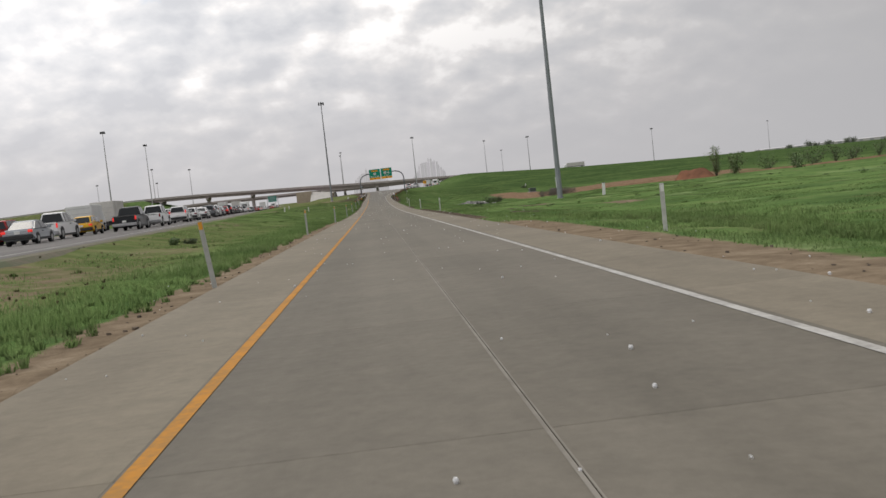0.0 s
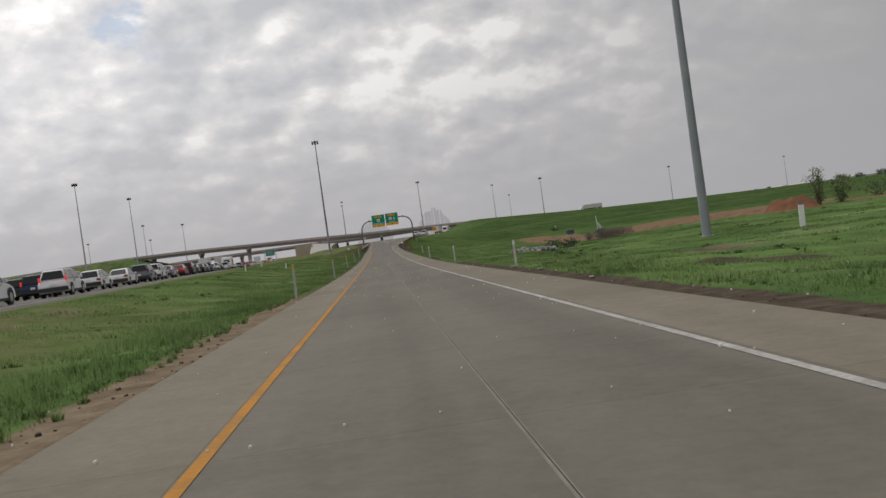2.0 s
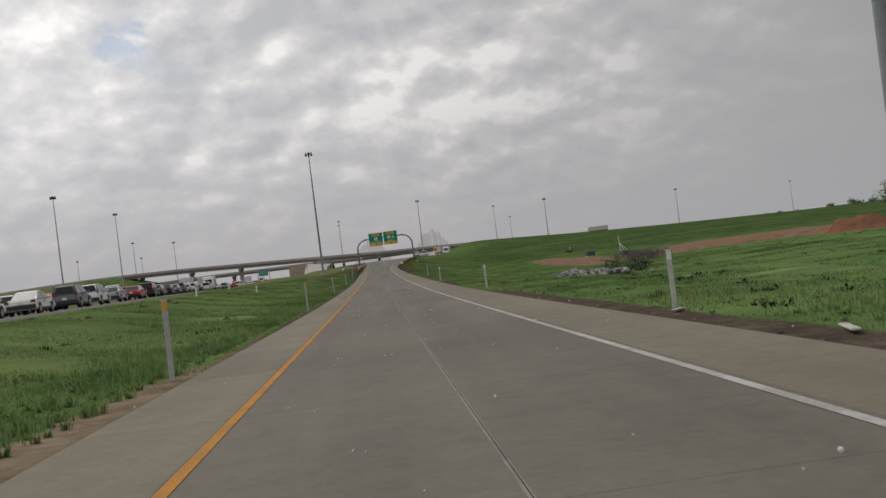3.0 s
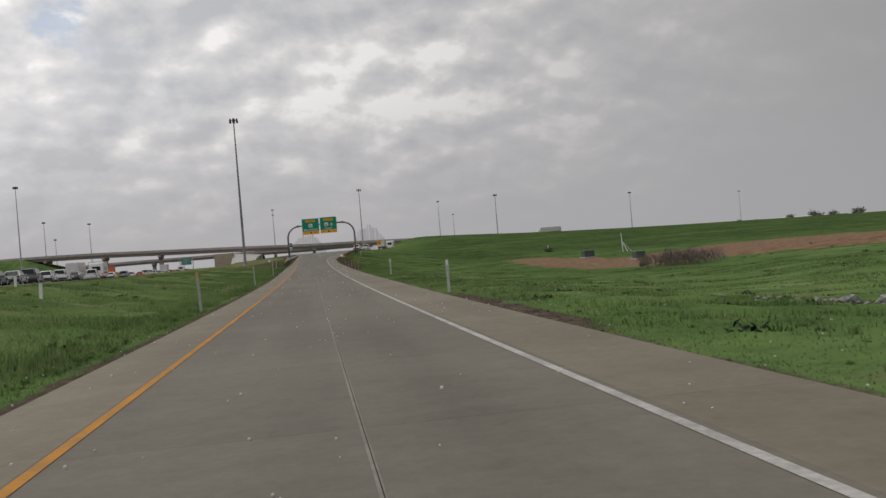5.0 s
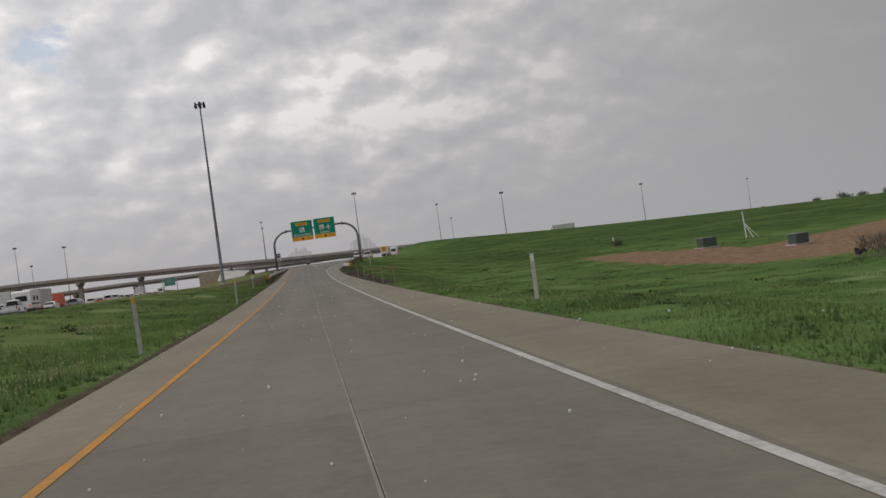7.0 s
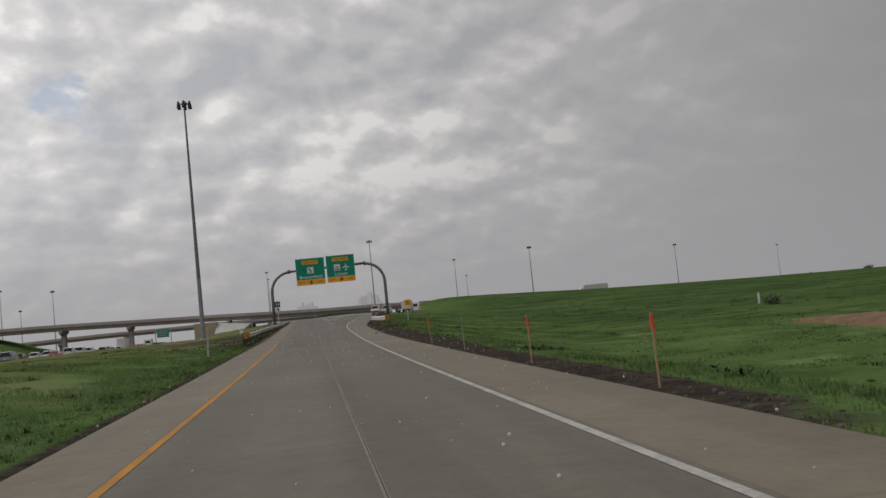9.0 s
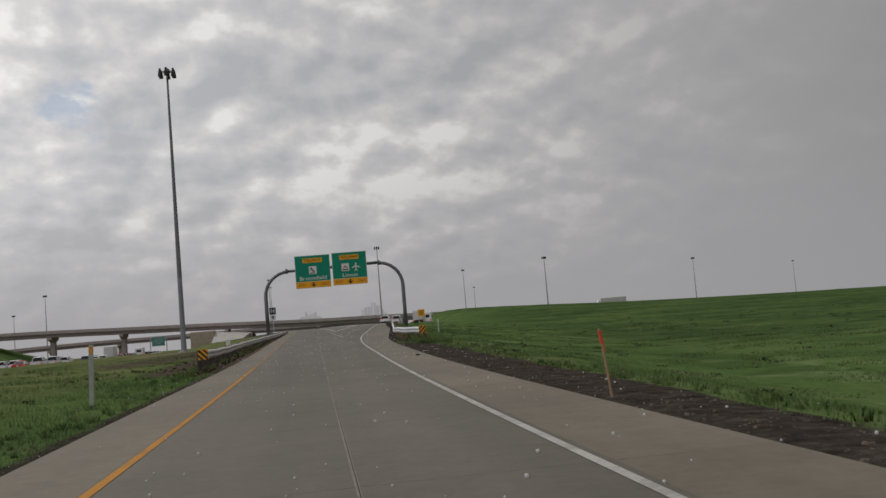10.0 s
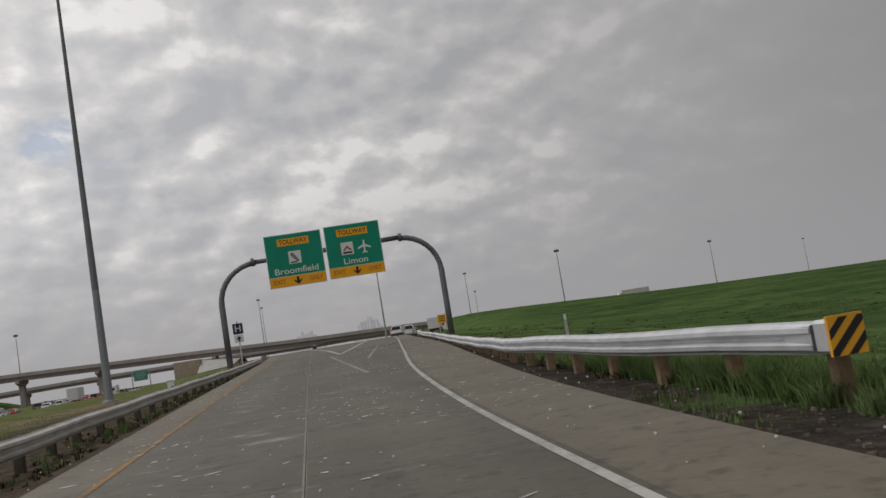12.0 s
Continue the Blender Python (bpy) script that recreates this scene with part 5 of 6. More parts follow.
def soil_lip(pts, tall, back):
    """An eroded step of bare soil: a ragged overhanging lip, a dark undercut face, and a top that runs back into the bank."""
    bm = bmesh.new()
    rings = []
    for (xa, ya), (xb, yb) in zip(pts, pts[1:]):
        d = Vector((xb - xa, yb - ya, 0))
        side = Vector((-d.y, d.x, 0)).normalized()
        steps = max(3, int(d.length / 0.5))
        for k in range(steps):
            t = k / steps
            p = Vector((xa, ya, 0)).lerp(Vector((xb, yb, 0)), t)
            n = 0.6 * noise.noise(p * 0.45) + 0.25 * noise.noise(p * 1.7)
            h = tall * (0.75 + 0.5 * noise.noise(p * 0.23))
            ring = []
            for out, z in ((back, -0.1), (back * 0.4, h * 0.55), (0.3, h), (-0.12, h * 0.96), (-0.02, h * 0.7), (0.22, h * 0.15), (0.15, -0.3)):
                q = p + side * (out + n)
                ring.append(bm.verts.new((q.x, q.y, float(ground_z(q.x, q.y)) + z)))
            rings.append(ring)
    for a, c in zip(rings, rings[1:]):
        for k in range(len(a) - 1):
            bm.faces.new((a[k], a[k + 1], c[k + 1], c[k]))
    tagged(part("soil_lip", bm, BANKSOIL), "eroded brown step at the edge of the bare bank", "soil bank", "soil steps")


soil_lip([(60.5, 176.5), (55.5, 181.5), (50.5, 187.5), (44.5, 192.5)], 0.42, 2.6)
soil_lip([(101, 176), (88, 172.5), (78, 171.5), (68.5, 173.5)], 0.45, 3.0)
soil_lip([(75, 200), (66, 199), (58, 201)], 0.35, 2.5)

# stones of the ditch
rip = thing("riprap", Matrix.Identity(4), "heap of pale grey riprap stones lining the ditch", "stones")
rr = random.Random(5)
stones = []
for k in range(6):
    bm = bmesh.new()
    bmesh.ops.create_icosphere(bm, subdivisions=1, radius=0.5)
    for v in bm.verts:
        v.co *= 0.75 + 0.5 * rr.random()
    bmesh.ops.scale(bm, vec=(1.25, 0.9, 0.7), verts=bm.verts)
    me = bpy.data.meshes.new("rock")
    bm.to_mesh(me)
    bm.free()
    me.materials.append(ROCK)
    stones.append(me)
for k in range(290):
    # few small stones at the far end, a heap nearer the culvert
    t = rr.random() ** 0.6
    heap = max(0.0, min(1.0, (t - 0.22) / 0.25))
    side = rr.gauss(0, 0.22 + 0.45 * t)
    x, y = 10.4 + 1.3 * t + side, 116.2 - 14 * t + rr.gauss(0, 0.8)
    s = 0.11 + 0.07 * heap + (0.08 + 0.28 * heap) * rr.random() ** 2
    o = new("rock", stones[rr.randrange(6)])
    o.parent = rip
    o.matrix_basis = pose(x, y, float(ground_z(x, y)) + 0.14 * s + 0.22 * heap * max(0.0, 1 - abs(side)) * rr.random(), rr.random() * 40, rr.random() * 40, rr.random() * 360) @ Matrix.Diagonal((s, s, s, 1))


# ---- shrubs and trees ----
def shrub(name, x, y, tall, wide, leaf, count, label, category, seed, twiggy=False, stems=7, leafy=1.0):
    r = random.Random(seed)
    t = thing(name, pose(x, y, float(ground_z(x, y)) - 0.05), label, category)
    bm = bmesh.new()
    tips = []
    for k in range(stems):
        a = r.random() * 6.28
        sp = wide * (0.15 + 0.4 * r.random())
        top = (math.cos(a) * sp, math.sin(a) * sp, tall * (0.55 + 0.45 * r.random()))
        mid = (top[0] * 0.35, top[1] * 0.35, top[2] * 0.45)
        root = (0.1 * math.cos(a), 0.1 * math.sin(a), -0.1)
        if twiggy:
            # many thin canes, each from its own root
            root = (wide * r.uniform(-0.5, 0.5), wide * r.uniform(-0.5, 0.5), -0.1)
            h = tall * r.uniform(0.3, 1.0)
            mid = (root[0] + r.gauss(0, 0.12), root[1] + r.gauss(0, 0.12), h * 0.5)
            top = (mid[0] + r.gauss(0, 0.3), mid[1] + r.gauss(0, 0.3), h)
        tube(bm, [root, mid, top], [0.06 * tall / 3 * (0.5 if twiggy else 1), 0.04 * tall / 3 * (0.6 if twiggy else 1), 0.008 if twiggy else 0.012], 4 if twiggy else 5)
        tips += [mid, top] + [tuple(Vector((0, 0, 0.1 * tall)).lerp(Vector(mid), 0.3 + 0.7 * r.random())) for j in range(3)]
        for j in range(9 if twiggy else 4):
            u = 0.3 + 0.7 * r.random()
            p = Vector(mid).lerp(Vector(top), u)
            q = p + Vector((r.gauss(0, 0.2), r.gauss(0, 0.2), 0.15 + 0.3 * r.random())) * wide * (0.30 if twiggy else 0.55)
            tube(bm, [p, q], [0.012, 0.005] if twiggy else [0.02, 0.008], 3, caps=False)
            tips.append(tuple(q))
    part("branchwork", bm, TWIG if twiggy else BARK, t)
    vs, fs = [], []
    for k in range(count):
        c = Vector(r.choice(tips)) + Vector((r.gauss(0, 1), r.gauss(0, 1), r.gauss(0, 0.8))) * wide * 0.13
        c.z = max(c.z, 0.1)
        s = (0.05 + 0.07 * r.random()) * (wide / 3) ** 0.5 * leafy
        a = Vector((r.gauss(0, 1), r.gauss(0, 1), r.gauss(0, 1))).normalized()
        b = a.cross(Vector((r.gauss(0, 1), r.gauss(0, 1), r.gauss(0, 1)))).normalized()
        i = len(vs)
        vs += [c - a * s * 1.6, c + b * s * 0.7, c + a * s * 1.6, c - b * s * 0.7]
        fs.append((i, i + 1, i + 2, i + 3))
    if count:
        raw("foliage", vs, fs, leaf, t)
    return t


shrub("shrub", 62.4, 167, 5.1, 2.5, LEAFPALE, 1500, "leafy young green shrub by a soil bank", "shrub", 1, stems=10)
shrub("shrub", 67.0, 170, 3.6, 3.0, LEAFPALE, 1300, "smaller leafy green shrub by the soil bank", "shrub", 2)
for k, (x, y, h, w) in enumerate(((35.0, 188.0, 1.3, 3.8), (36.6, 186.0, 1.6, 3.8), (37.6, 183.6, 1.4, 3.4))):
    shrub("brush", x, y, h, w, TWIG, 0, "bare brown brush tangle beside the ditch", "brush", 20 + k, True, 110)
for k, (x, y, h, w) in enumerate(((76, 176, 2.6, 4), (88, 182, 2.4, 5), (70, 150, 1.5, 3.5), (100, 190, 2.0, 5), (13.6, 110.5, 0.6, 1.3), (14.2, 107.5, 0.5, 1.2), (112, 196, 2.4, 5), (41, 256, 0.5, 1.6),
                                  (-9.25, 40.6, 0.24, 0.5), (-8.7, 41.3, 0.22, 0.5), (82, 178, 2.9, 2.6), (94, 185, 3.2, 3.0), (107, 192, 3.4, 3.2))):
    shrub("shrub", x, y, h, w, LEAFDARK if k % 2 else LEAF, 500, "low scrubby green bush in the field", "shrub", 40 + k, stems=8)
rt = random.Random(9)
for k, (x, tall) in enumerate(((238, 2.6), (246, 3.2), (254, 2.4), (281, 4.4), (289, 5.2), (297, 4.0), (308, 4.6), (315, 5.4), (323, 4.4), (352, 5), (371, 4), (392, 6))):
    shrub("tree", x, 610 + 14 * rt.random(), tall * 0.55, tall * 1.1, LEAFFAR, 420, "distant dark green tree on the skyline", "tree", 80 + k, stems=7, leafy=2.6)


# ---- vehicles ----
def prism(bm, prof, w_low, w_high, z_low, z_high, bevel=0.0):
    """A side profile in (y, z), given width; the width narrows from z_low to z_high."""
    def half(z):
        t = min(1, max(0, (z - z_low) / (z_high - z_low)))
        return (w_low + (w_high - w_low) * t) / 2

    a = [bm.verts.new((-half(z), y, z)) for y, z in prof]
    c = [bm.verts.new((half(z), y, z)) for y, z in prof]
    n = len(prof)
    fs = [bm.faces.new(a), bm.faces.new(c[::-1])]
    for i in range(n):
        fs.append(bm.faces.new((a[i], c[i], c[(i + 1) % n], a[(i + 1) % n])))
    bmesh.ops.recalc_face_normals(bm, faces=fs)
    if bevel:
        bmesh.ops.bevel(bm, geom=list({e for f in fs for e in f.edges}), offset=bevel, segments=2, affect="EDGES")
    return bm


def pane(bm, q, n, inset=0.07):
    """A thin pane on a quad of corners, standing a little proud along n."""
    c = sum((Vector(p) for p in q), Vector()) / 4
    n = Vector(n).normalized()
    out = []
    for p in q:
        p = Vector(p)
        d = c - p
        out.append(p + d.normalized() * inset)
    top = [bm.verts.new(p + n * 0.012) for p in out]
    low = [bm.verts.new(p - n * 0.03) for p in out]
    bm.faces.new(top)
    bm.faces.new(low[::-1])
    for i in range(4):
        bm.faces.new((top[i], low[i], low[(i + 1) % 4], top[(i + 1) % 4]))
    return bm


def wheel(parent, x, y, r, w=0.22):
    t = part("wheel", tube(bmesh.new(), [(x - w / 2, y, r), (x - w / 2 + 0.03, y, r), (x + w / 2 - 0.03, y, r), (x + w / 2, y, r)], [r * 0.9, r, r, r * 0.9], 18), TYRE, parent)
    s = 1 if x > 0 else -1
    part("rim", tube(bmesh.new(), [(x + s * (w / 2 - 0.04), y, r), (x + s * (w / 2 + 0.012), y, r)], [r * 0.64, r * 0.60], 12), RIM, t)


SHAPES = {
    # length, width, belt, roof, cabin bottom rear/front, cabin top rear/front, wheel radius, body rear deck
    "sedan": (4.7, 1.82, 0.92, 1.45, (-1.75, 1.25), (-0.95, 0.35), 0.32, 0.98),
    "suv": (4.7, 1.9, 1.08, 1.72, (-2.18, 1.15), (-1.95, 0.45), 0.37, 1.08),
    "hatch": (4.2, 1.78, 0.95, 1.5, (-1.92, 1.15), (-1.35, 0.4), 0.32, 0.97),
    "pickup": (5.8, 2.02, 1.20, 1.92, (-0.55, 1.55), (-0.35, 0.85), 0.41, 1.22),
}


def car(kind, m, place, label, lit, category="car"):
    L, W, belt, roof, cb, ct, wr, deck = SHAPES[kind]
    c = thing({"pickup": "pickup_truck", "suv": "suv"}.get(kind, "car"), place, label, category, "queued vehicles")
    h = L / 2
    soft = 0.05 if kind == "pickup" else 0.13
    prof = [(-h + soft * 0.6, 0.42), (-h, 0.60), (-h + soft * 0.15, deck - 0.20), (-h + soft * 0.7, deck - 0.05), (-h + soft * 2, deck), (cb[0], belt + 0.01), (cb[1], belt), (h - 0.75, belt - 0.07),
            (h - 0.25, belt - 0.18), (h - 0.06, belt - 0.34), (h, 0.60), (h - 0.06, 0.34), (h - 0.3, 0.28), (-h + 0.3, 0.28)]
    part("body", prism(bmesh.new(), prof, W, W * 0.90, 0.6, belt, 0.07), m, c)
    mid_y = (ct[0] + ct[1]) / 2
    part("cabin", prism(bmesh.new(), [(cb[0], belt - 0.03), (ct[0] * 0.75 + cb[0] * 0.25, roof - 0.2), (ct[0], roof - 0.06), (ct[0] + 0.25, roof - 0.01), (mid_y, roof + 0.02), (ct[1] - 0.2, roof), (ct[1], roof - 0.04), (cb[1], belt - 0.03)],
                        W * 0.91, W * 0.70, belt, roof, 0.05), m, c)
    w0, w1 = W * 0.455, W * 0.36
    rear = [(-w0, cb[0], belt), (w0, cb[0], belt), (w1, ct[0], roof - 0.03), (-w1, ct[0], roof - 0.03)]
    front = [(-w0, cb[1], belt), (w0, cb[1], belt), (w1, ct[1], roof - 0.04), (-w1, ct[1], roof - 0.04)]
    part("rear_window", pane(bmesh.new(), rear, (0, -(roof - belt), max(0.05, ct[0] - cb[0])), 0.15), GLASS, c)
    part("windscreen", pane(bmesh.new(), front, (0, roof - belt, cb[1] - ct[1])), GLASS, c)
    for s in (-1, 1):
        midb, midt = (cb[0] + cb[1]) / 2, (ct[0] + ct[1]) / 2
        for (b0, b1), (t0, t1) in (((cb[0], midb), (ct[0], midt)), ((midb, cb[1]), (midt, ct[1]))):
            q = [(s * w0, b0, belt), (s * w0, b1, belt), (s * w1, t1, roof - 0.03), (s * w1, t0, roof - 0.03)]
            part("side_window", pane(bmesh.new(), q, (s * (roof - belt), 0, w0 - w1), 0.06), GLASS, c)
        x = s * (W / 2 - 0.14)
        hi = deck - 0.08 if kind != "suv" else deck + 0.22
        part("tail_lamp", boxed(x - (0.03 if kind in ("suv", "pickup") else 0.16), -h - 0.015, hi - (0.30 if kind in ("suv", "pickup") else 0.15), x + (0.09 if kind in ("suv", "pickup") else 0.10), -h + 0.1, hi, bevel=0.02), TAIL if lit else TAILDULL, c, "glowing red tail lamp" if lit else "")
        part("mirror", boxed(s * W / 2 - 0.03 if s > 0 else -W / 2 - 0.17, cb[1] - 0.45, belt - 0.02, s * W / 2 + 0.17 if s > 0 else -W / 2 + 0.03, cb[1] - 0.3, belt + 0.14, bevel=0.02), m, c)
        for yy in (-h + 0.95, h - 0.9):
            wheel(c, s * (W / 2 - 0.10), yy, wr)
            part("wheel_arch", tube(bmesh.new(), [(s * (W / 2 - 0.03), yy, wr + 0.03), (s * (W / 2 + 0.004), yy, wr + 0.03)], [wr * 1.17, wr * 1.17], 18), TRIM, c)
        part("sill", boxed(min(s * (W / 2 - 0.06), s * (W / 2 + 0.006)), -h + 1.35, 0.24, max(s * (W / 2 - 0.06), s * (W / 2 + 0.006)), h - 1.3, 0.40, bevel=0.015), TRIM, c)
        part("door_handle", boxed(min(s * (W / 2 - 0.08), s * (W / 2 + 0.015)), (cb[0] + cb[1]) / 2 - 0.1, belt - 0.17, max(s * (W / 2 - 0.08), s * (W / 2 + 0.015)), (cb[0] + cb[1]) / 2 + 0.1, belt - 0.13), TRIM, c)
    part("rear_bumper", boxed(-W / 2 + 0.04, -h - 0.06, 0.38, W / 2 - 0.04, -h + 0.1, 0.62, bevel=0.03), RIM if kind == "pickup" else TRIM, c)
    part("plate_panel", boxed(-0.16, -h - 0.022, 0.68, 0.16, -h + 0.0, 0.84), SIGNWHITE, c)
    if kind == "pickup":
        part("bed_liner", boxed(-W / 2 + 0.14, -h + 0.12, belt + 0.0, W / 2 - 0.14, cb[0] - 0.06, belt + 0.03), TRIM, c)
        part("tailgate_seam", boxed(-W / 2 + 0.3, -h - 0.006, deck - 0.12, W / 2 - 0.3, -h + 0.02, deck - 0.09), TRIM, c)
    return c


def box_truck(place, label, body, tall=3.4, length=6.5, name="box_truck", wide=2.45):
    c = thing(name, place, label, "truck", "queued vehicles")
    h = length / 2
    part("cargo_box", boxed(-wide / 2, -h, 0.95, wide / 2, h - 1.9, tall, bevel=0.04), body, c)
    part("cab", prism(bmesh.new(), [(h - 1.85, 0.6), (h - 1.85, 2.45), (h - 0.9, 2.5), (h - 0.35, 1.6), (h + 0.1, 1.45), (h + 0.15, 0.6)], 2.1, 1.9, 0.6, 2.5, 0.05), paint("white", (0.82, 0.82, 0.82)), c)
    part("chassis", boxed(-0.5, -h + 0.1, 0.6, 0.5, h - 1.0, 0.95), TRIM, c)
    door = part("rear_door", boxed(-wide / 2 + 0.12, -h - 0.02, 1.08, wide / 2 - 0.12, -h + 0.02, tall - 0.15), body, c)
    for z in np.arange(1.4, tall - 0.3, 0.5):
        part("door_rib", boxed(-wide / 2 + 0.14, -h - 0.035, z, wide / 2 - 0.14, -h - 0.018, z + 0.03), RIM, door)
    part("bumper", boxed(-wide / 2 + 0.1, -h - 0.08, 0.5, wide / 2 - 0.1, -h + 0.04, 0.66), TRIM, c)
    for s in (-1, 1):
        part("tail_lamp", boxed(s * 1.0 - 0.12, -h - 0.05, 0.72, s * 1.0 + 0.12, -h + 0.05, 0.88), TAIL, c)
        for yy in (-h + 1.3, h - 0.9):
            wheel(c, s * (wide / 2 - 0.22), yy, 0.46, 0.3)
    return c


def camper(place, label):
    c = thing("camper_trailer", place, label, "trailer", "queued vehicles")
    part("shell", prism(bmesh.new(), [(-3.4, 0.7), (-3.4, 2.9), (-3.1, 3.1), (2.6, 3.1), (3.3, 2.3), (3.2, 0.8), (2.9, 0.6)], 2.4, 2.35, 0.6, 3.1, 0.06), paint("white", (0.82, 0.82, 0.82)), c)
    part("rear_window", boxed(-0.7, -3.43, 1.7, 0.7, -3.38, 2.4), GLASS, c)
    for yy in (-1.8, 0.4):
        part("side_window", boxed(1.17, yy, 1.7, 1.225, yy + 1.2, 2.3), GLASS, c)
    part("stripe", boxed(1.17, -3.2, 1.2, 1.222, 2.8, 1.38), TRIM, c)
    for s in (-1, 1):
        wheel(c, s * 1.05, -0.6, 0.36)
        part("tail_lamp", boxed(s * 0.95 - 0.1, -3.44, 0.95, s * 0.95 + 0.1, -3.38, 1.2), TAIL, c)


def lane_pose(y, off):
    x = highway_x(y) + off
    slope = float(highway_x(y + 2) - highway_x(y - 2)) / 4
    return pose(x, y, float(highway_z(y)), 0, 0, math.degrees(math.atan2(-slope, 1)))


WHITE, SILVER, BLACK = paint("white", (0.82, 0.82, 0.82)), paint("silver", (0.36, 0.38, 0.41)), paint("black", (0.02, 0.022, 0.025))
REDC, YELLOW, BLUEC, GREY, MAROON = paint("red", (0.42, 0.03, 0.03)), paint("yellow", (0.80, 0.46, 0.02)), paint("dark_blue", (0.03, 0.045, 0.09)), paint("grey", (0.16, 0.17, 0.18)), paint("maroon", (0.14, 0.025, 0.03))
QUEUE = [
    ("sedan", SILVER, 57, 0.5, True, "silver sedan with lit brake lamps in the queue"),
    ("pickup", WHITE, 66, -0.4, True, "white pickup truck waiting in the queue"),
    ("suv", GREY, 49, -3.6, False, "grey suv waiting in the far lane"),
    ("hatch", YELLOW, 75, -0.3, True, "bright yellow car with lit brake lamps"),
    ("pickup", BLACK, 77.5, 2.7, True, "black pickup truck with lit brake lamps"),
    ("pickup", WHITE, 85, 3.4, False, "white crew-cab pickup truck in the queue"),
    ("suv", BLUEC, 108, 0.2, True, "dark blue suv with lit brake lamps"),
    ("suv", BLACK, 116, -3.6, False, "black suv in the far lane of the queue"),
    ("suv", WHITE, 117, 0.2, False, "white suv waiting in the queue"),
    ("hatch", WHITE, 128, 0, True, "white hatchback with lit brake lamps"),
    ("sedan", SILVER, 93.5, 0.1, True, "silver sedan with lit brake lamps"),
    ("suv", WHITE, 100, 3.7, True, "white suv with lit brake lamps"),
    ("hatch", WHITE, 109, 3.8, False, "white hatchback waiting in the queue"),
    ("suv", REDC, 66, -3.8, False, "red suv waiting in the far lane"),
    ("sedan", WHITE, 136, -3.6, True, "white sedan with lit brake lamps in the far lane"),
    ("suv", SILVER, 147, -3.6, False, "silver suv in the far lane"),
    ("sedan", WHITE, 118.5, 4, False, "white sedan waiting in the queue"),
    ("suv", GREY, 129.5, 4, False, "dark grey suv waiting in the queue"),
    ("suv", WHITE, 137, 4, False, "white suv waiting in the queue"),
    ("hatch", WHITE, 126, -3.6, False, "white hatchback in the far lane"),
    ("sedan", REDC, 138, 0, True, "red sedan with lit brake lamps"),
    ("suv", MAROON, 147, 0, False, "maroon suv waiting in the queue"),
    ("sedan", SILVER, 146, 4, False, "silver sedan waiting in the queue"),
    ("sedan", REDC, 158, 4, True, "red sedan with glowing brake lamps"),
    ("suv", BLACK, 168, 4, True, "black suv with lit brake lamps"),
    ("sedan", GREY, 176, 4, False, "grey sedan waiting in the queue"),
    ("suv", WHITE, 157, 0, False, "white suv waiting in the queue"),
    ("pickup", WHITE, 168, 0, False, "white pickup waiting in the queue"),
    ("sedan", BLACK, 186, 4, False, "black sedan waiting in the queue"),
    ("sedan", SILVER, 196, 4, False, "silver sedan waiting in the queue"),
    ("suv", REDC, 180, 0, True, "red suv with lit brake lamps"),
    ("sedan", SILVER, 208, 0, False, "silver sedan waiting in the queue"),
    ("suv", GREY, 206, 4, False, "grey suv waiting in the queue"),
    ("sedan", REDC, 233, 0, True, "red sedan with glowing brake lamps"),
    ("hatch", WHITE, 218, 4, False, "white hatchback waiting in the queue"),
    ("suv", WHITE, 230, 4, False, "white suv waiting in the queue"),
    ("sedan", GREY, 243, 4, False, "grey sedan waiting in the queue"),
    ("suv", BLACK, 255, 0, False, "black suv waiting in the queue"),
    ("pickup", WHITE, 263, 4, False, "white pickup towing in the queue"),
    ("suv", WHITE, 276, 0, True, "white suv with lit brake lamps"),
    ("sedan", WHITE, 290, 4, False, "white sedan waiting in the queue"),
    ("suv", YELLOW, 330, 0, False, "yellow van waiting in the queue"),
    ("suv", SILVER, 312, 4, False, "silver suv waiting in the queue"),
    ("sedan", REDC, 345, 4, True, "red sedan with lit brake lamps"),
    ("suv", WHITE, 360, 0, False, "white suv waiting in the queue"),
    ("suv", WHITE, 380, 4, False, "white suv waiting in the queue"),
    ("pickup", MAROON, 395, 0, True, "maroon pickup with lit brake lamps"),
    ("sedan", WHITE, 415, 4, False, "white sedan waiting in the queue"),
    ("suv", SILVER, 440, 0, False, "silver suv waiting in the queue"),
]
for kind, m, y, off, lit_, label in QUEUE:
    car(kind, m, lane_pose(y, off), label, lit_)
# the rest of the queue, on to the overpass
rq = random.Random(17)
kinds = [("suv", WHITE, False, "white suv waiting in the queue"), ("sedan", SILVER, True, "silver sedan with lit brake lamps"), ("suv", GREY, False, "grey suv waiting in the queue"),
         ("sedan", REDC, True, "red sedan with lit brake lamps"), ("pickup", WHITE, True, "white pickup waiting with lit brake lamps"), ("suv", BLACK, True, "black suv with lit brake lamps"),
         ("hatch", WHITE, False, "white hatchback waiting in the queue"), ("suv", MAROON, False, "maroon suv waiting in the queue")]
models = [car(k_, m_, lane_pose(288 + 9.3 * i, -3.6), l_, b_) for i, (k_, m_, b_, l_) in enumerate(kinds)]
for off, start in ((4.0, 322), (0.1, 374), (-3.7, 366)):
    y = start
    while y < 575:
        if all(abs(y - q) > 8.5 for q in (330, 345, 380, 395, 415, 440, 470, 505)):
            copy_thing(models[rq.randrange(len(models))], lane_pose(y, off + rq.uniform(-0.2, 0.2)))
        y += rq.uniform(8.0, 13.0)
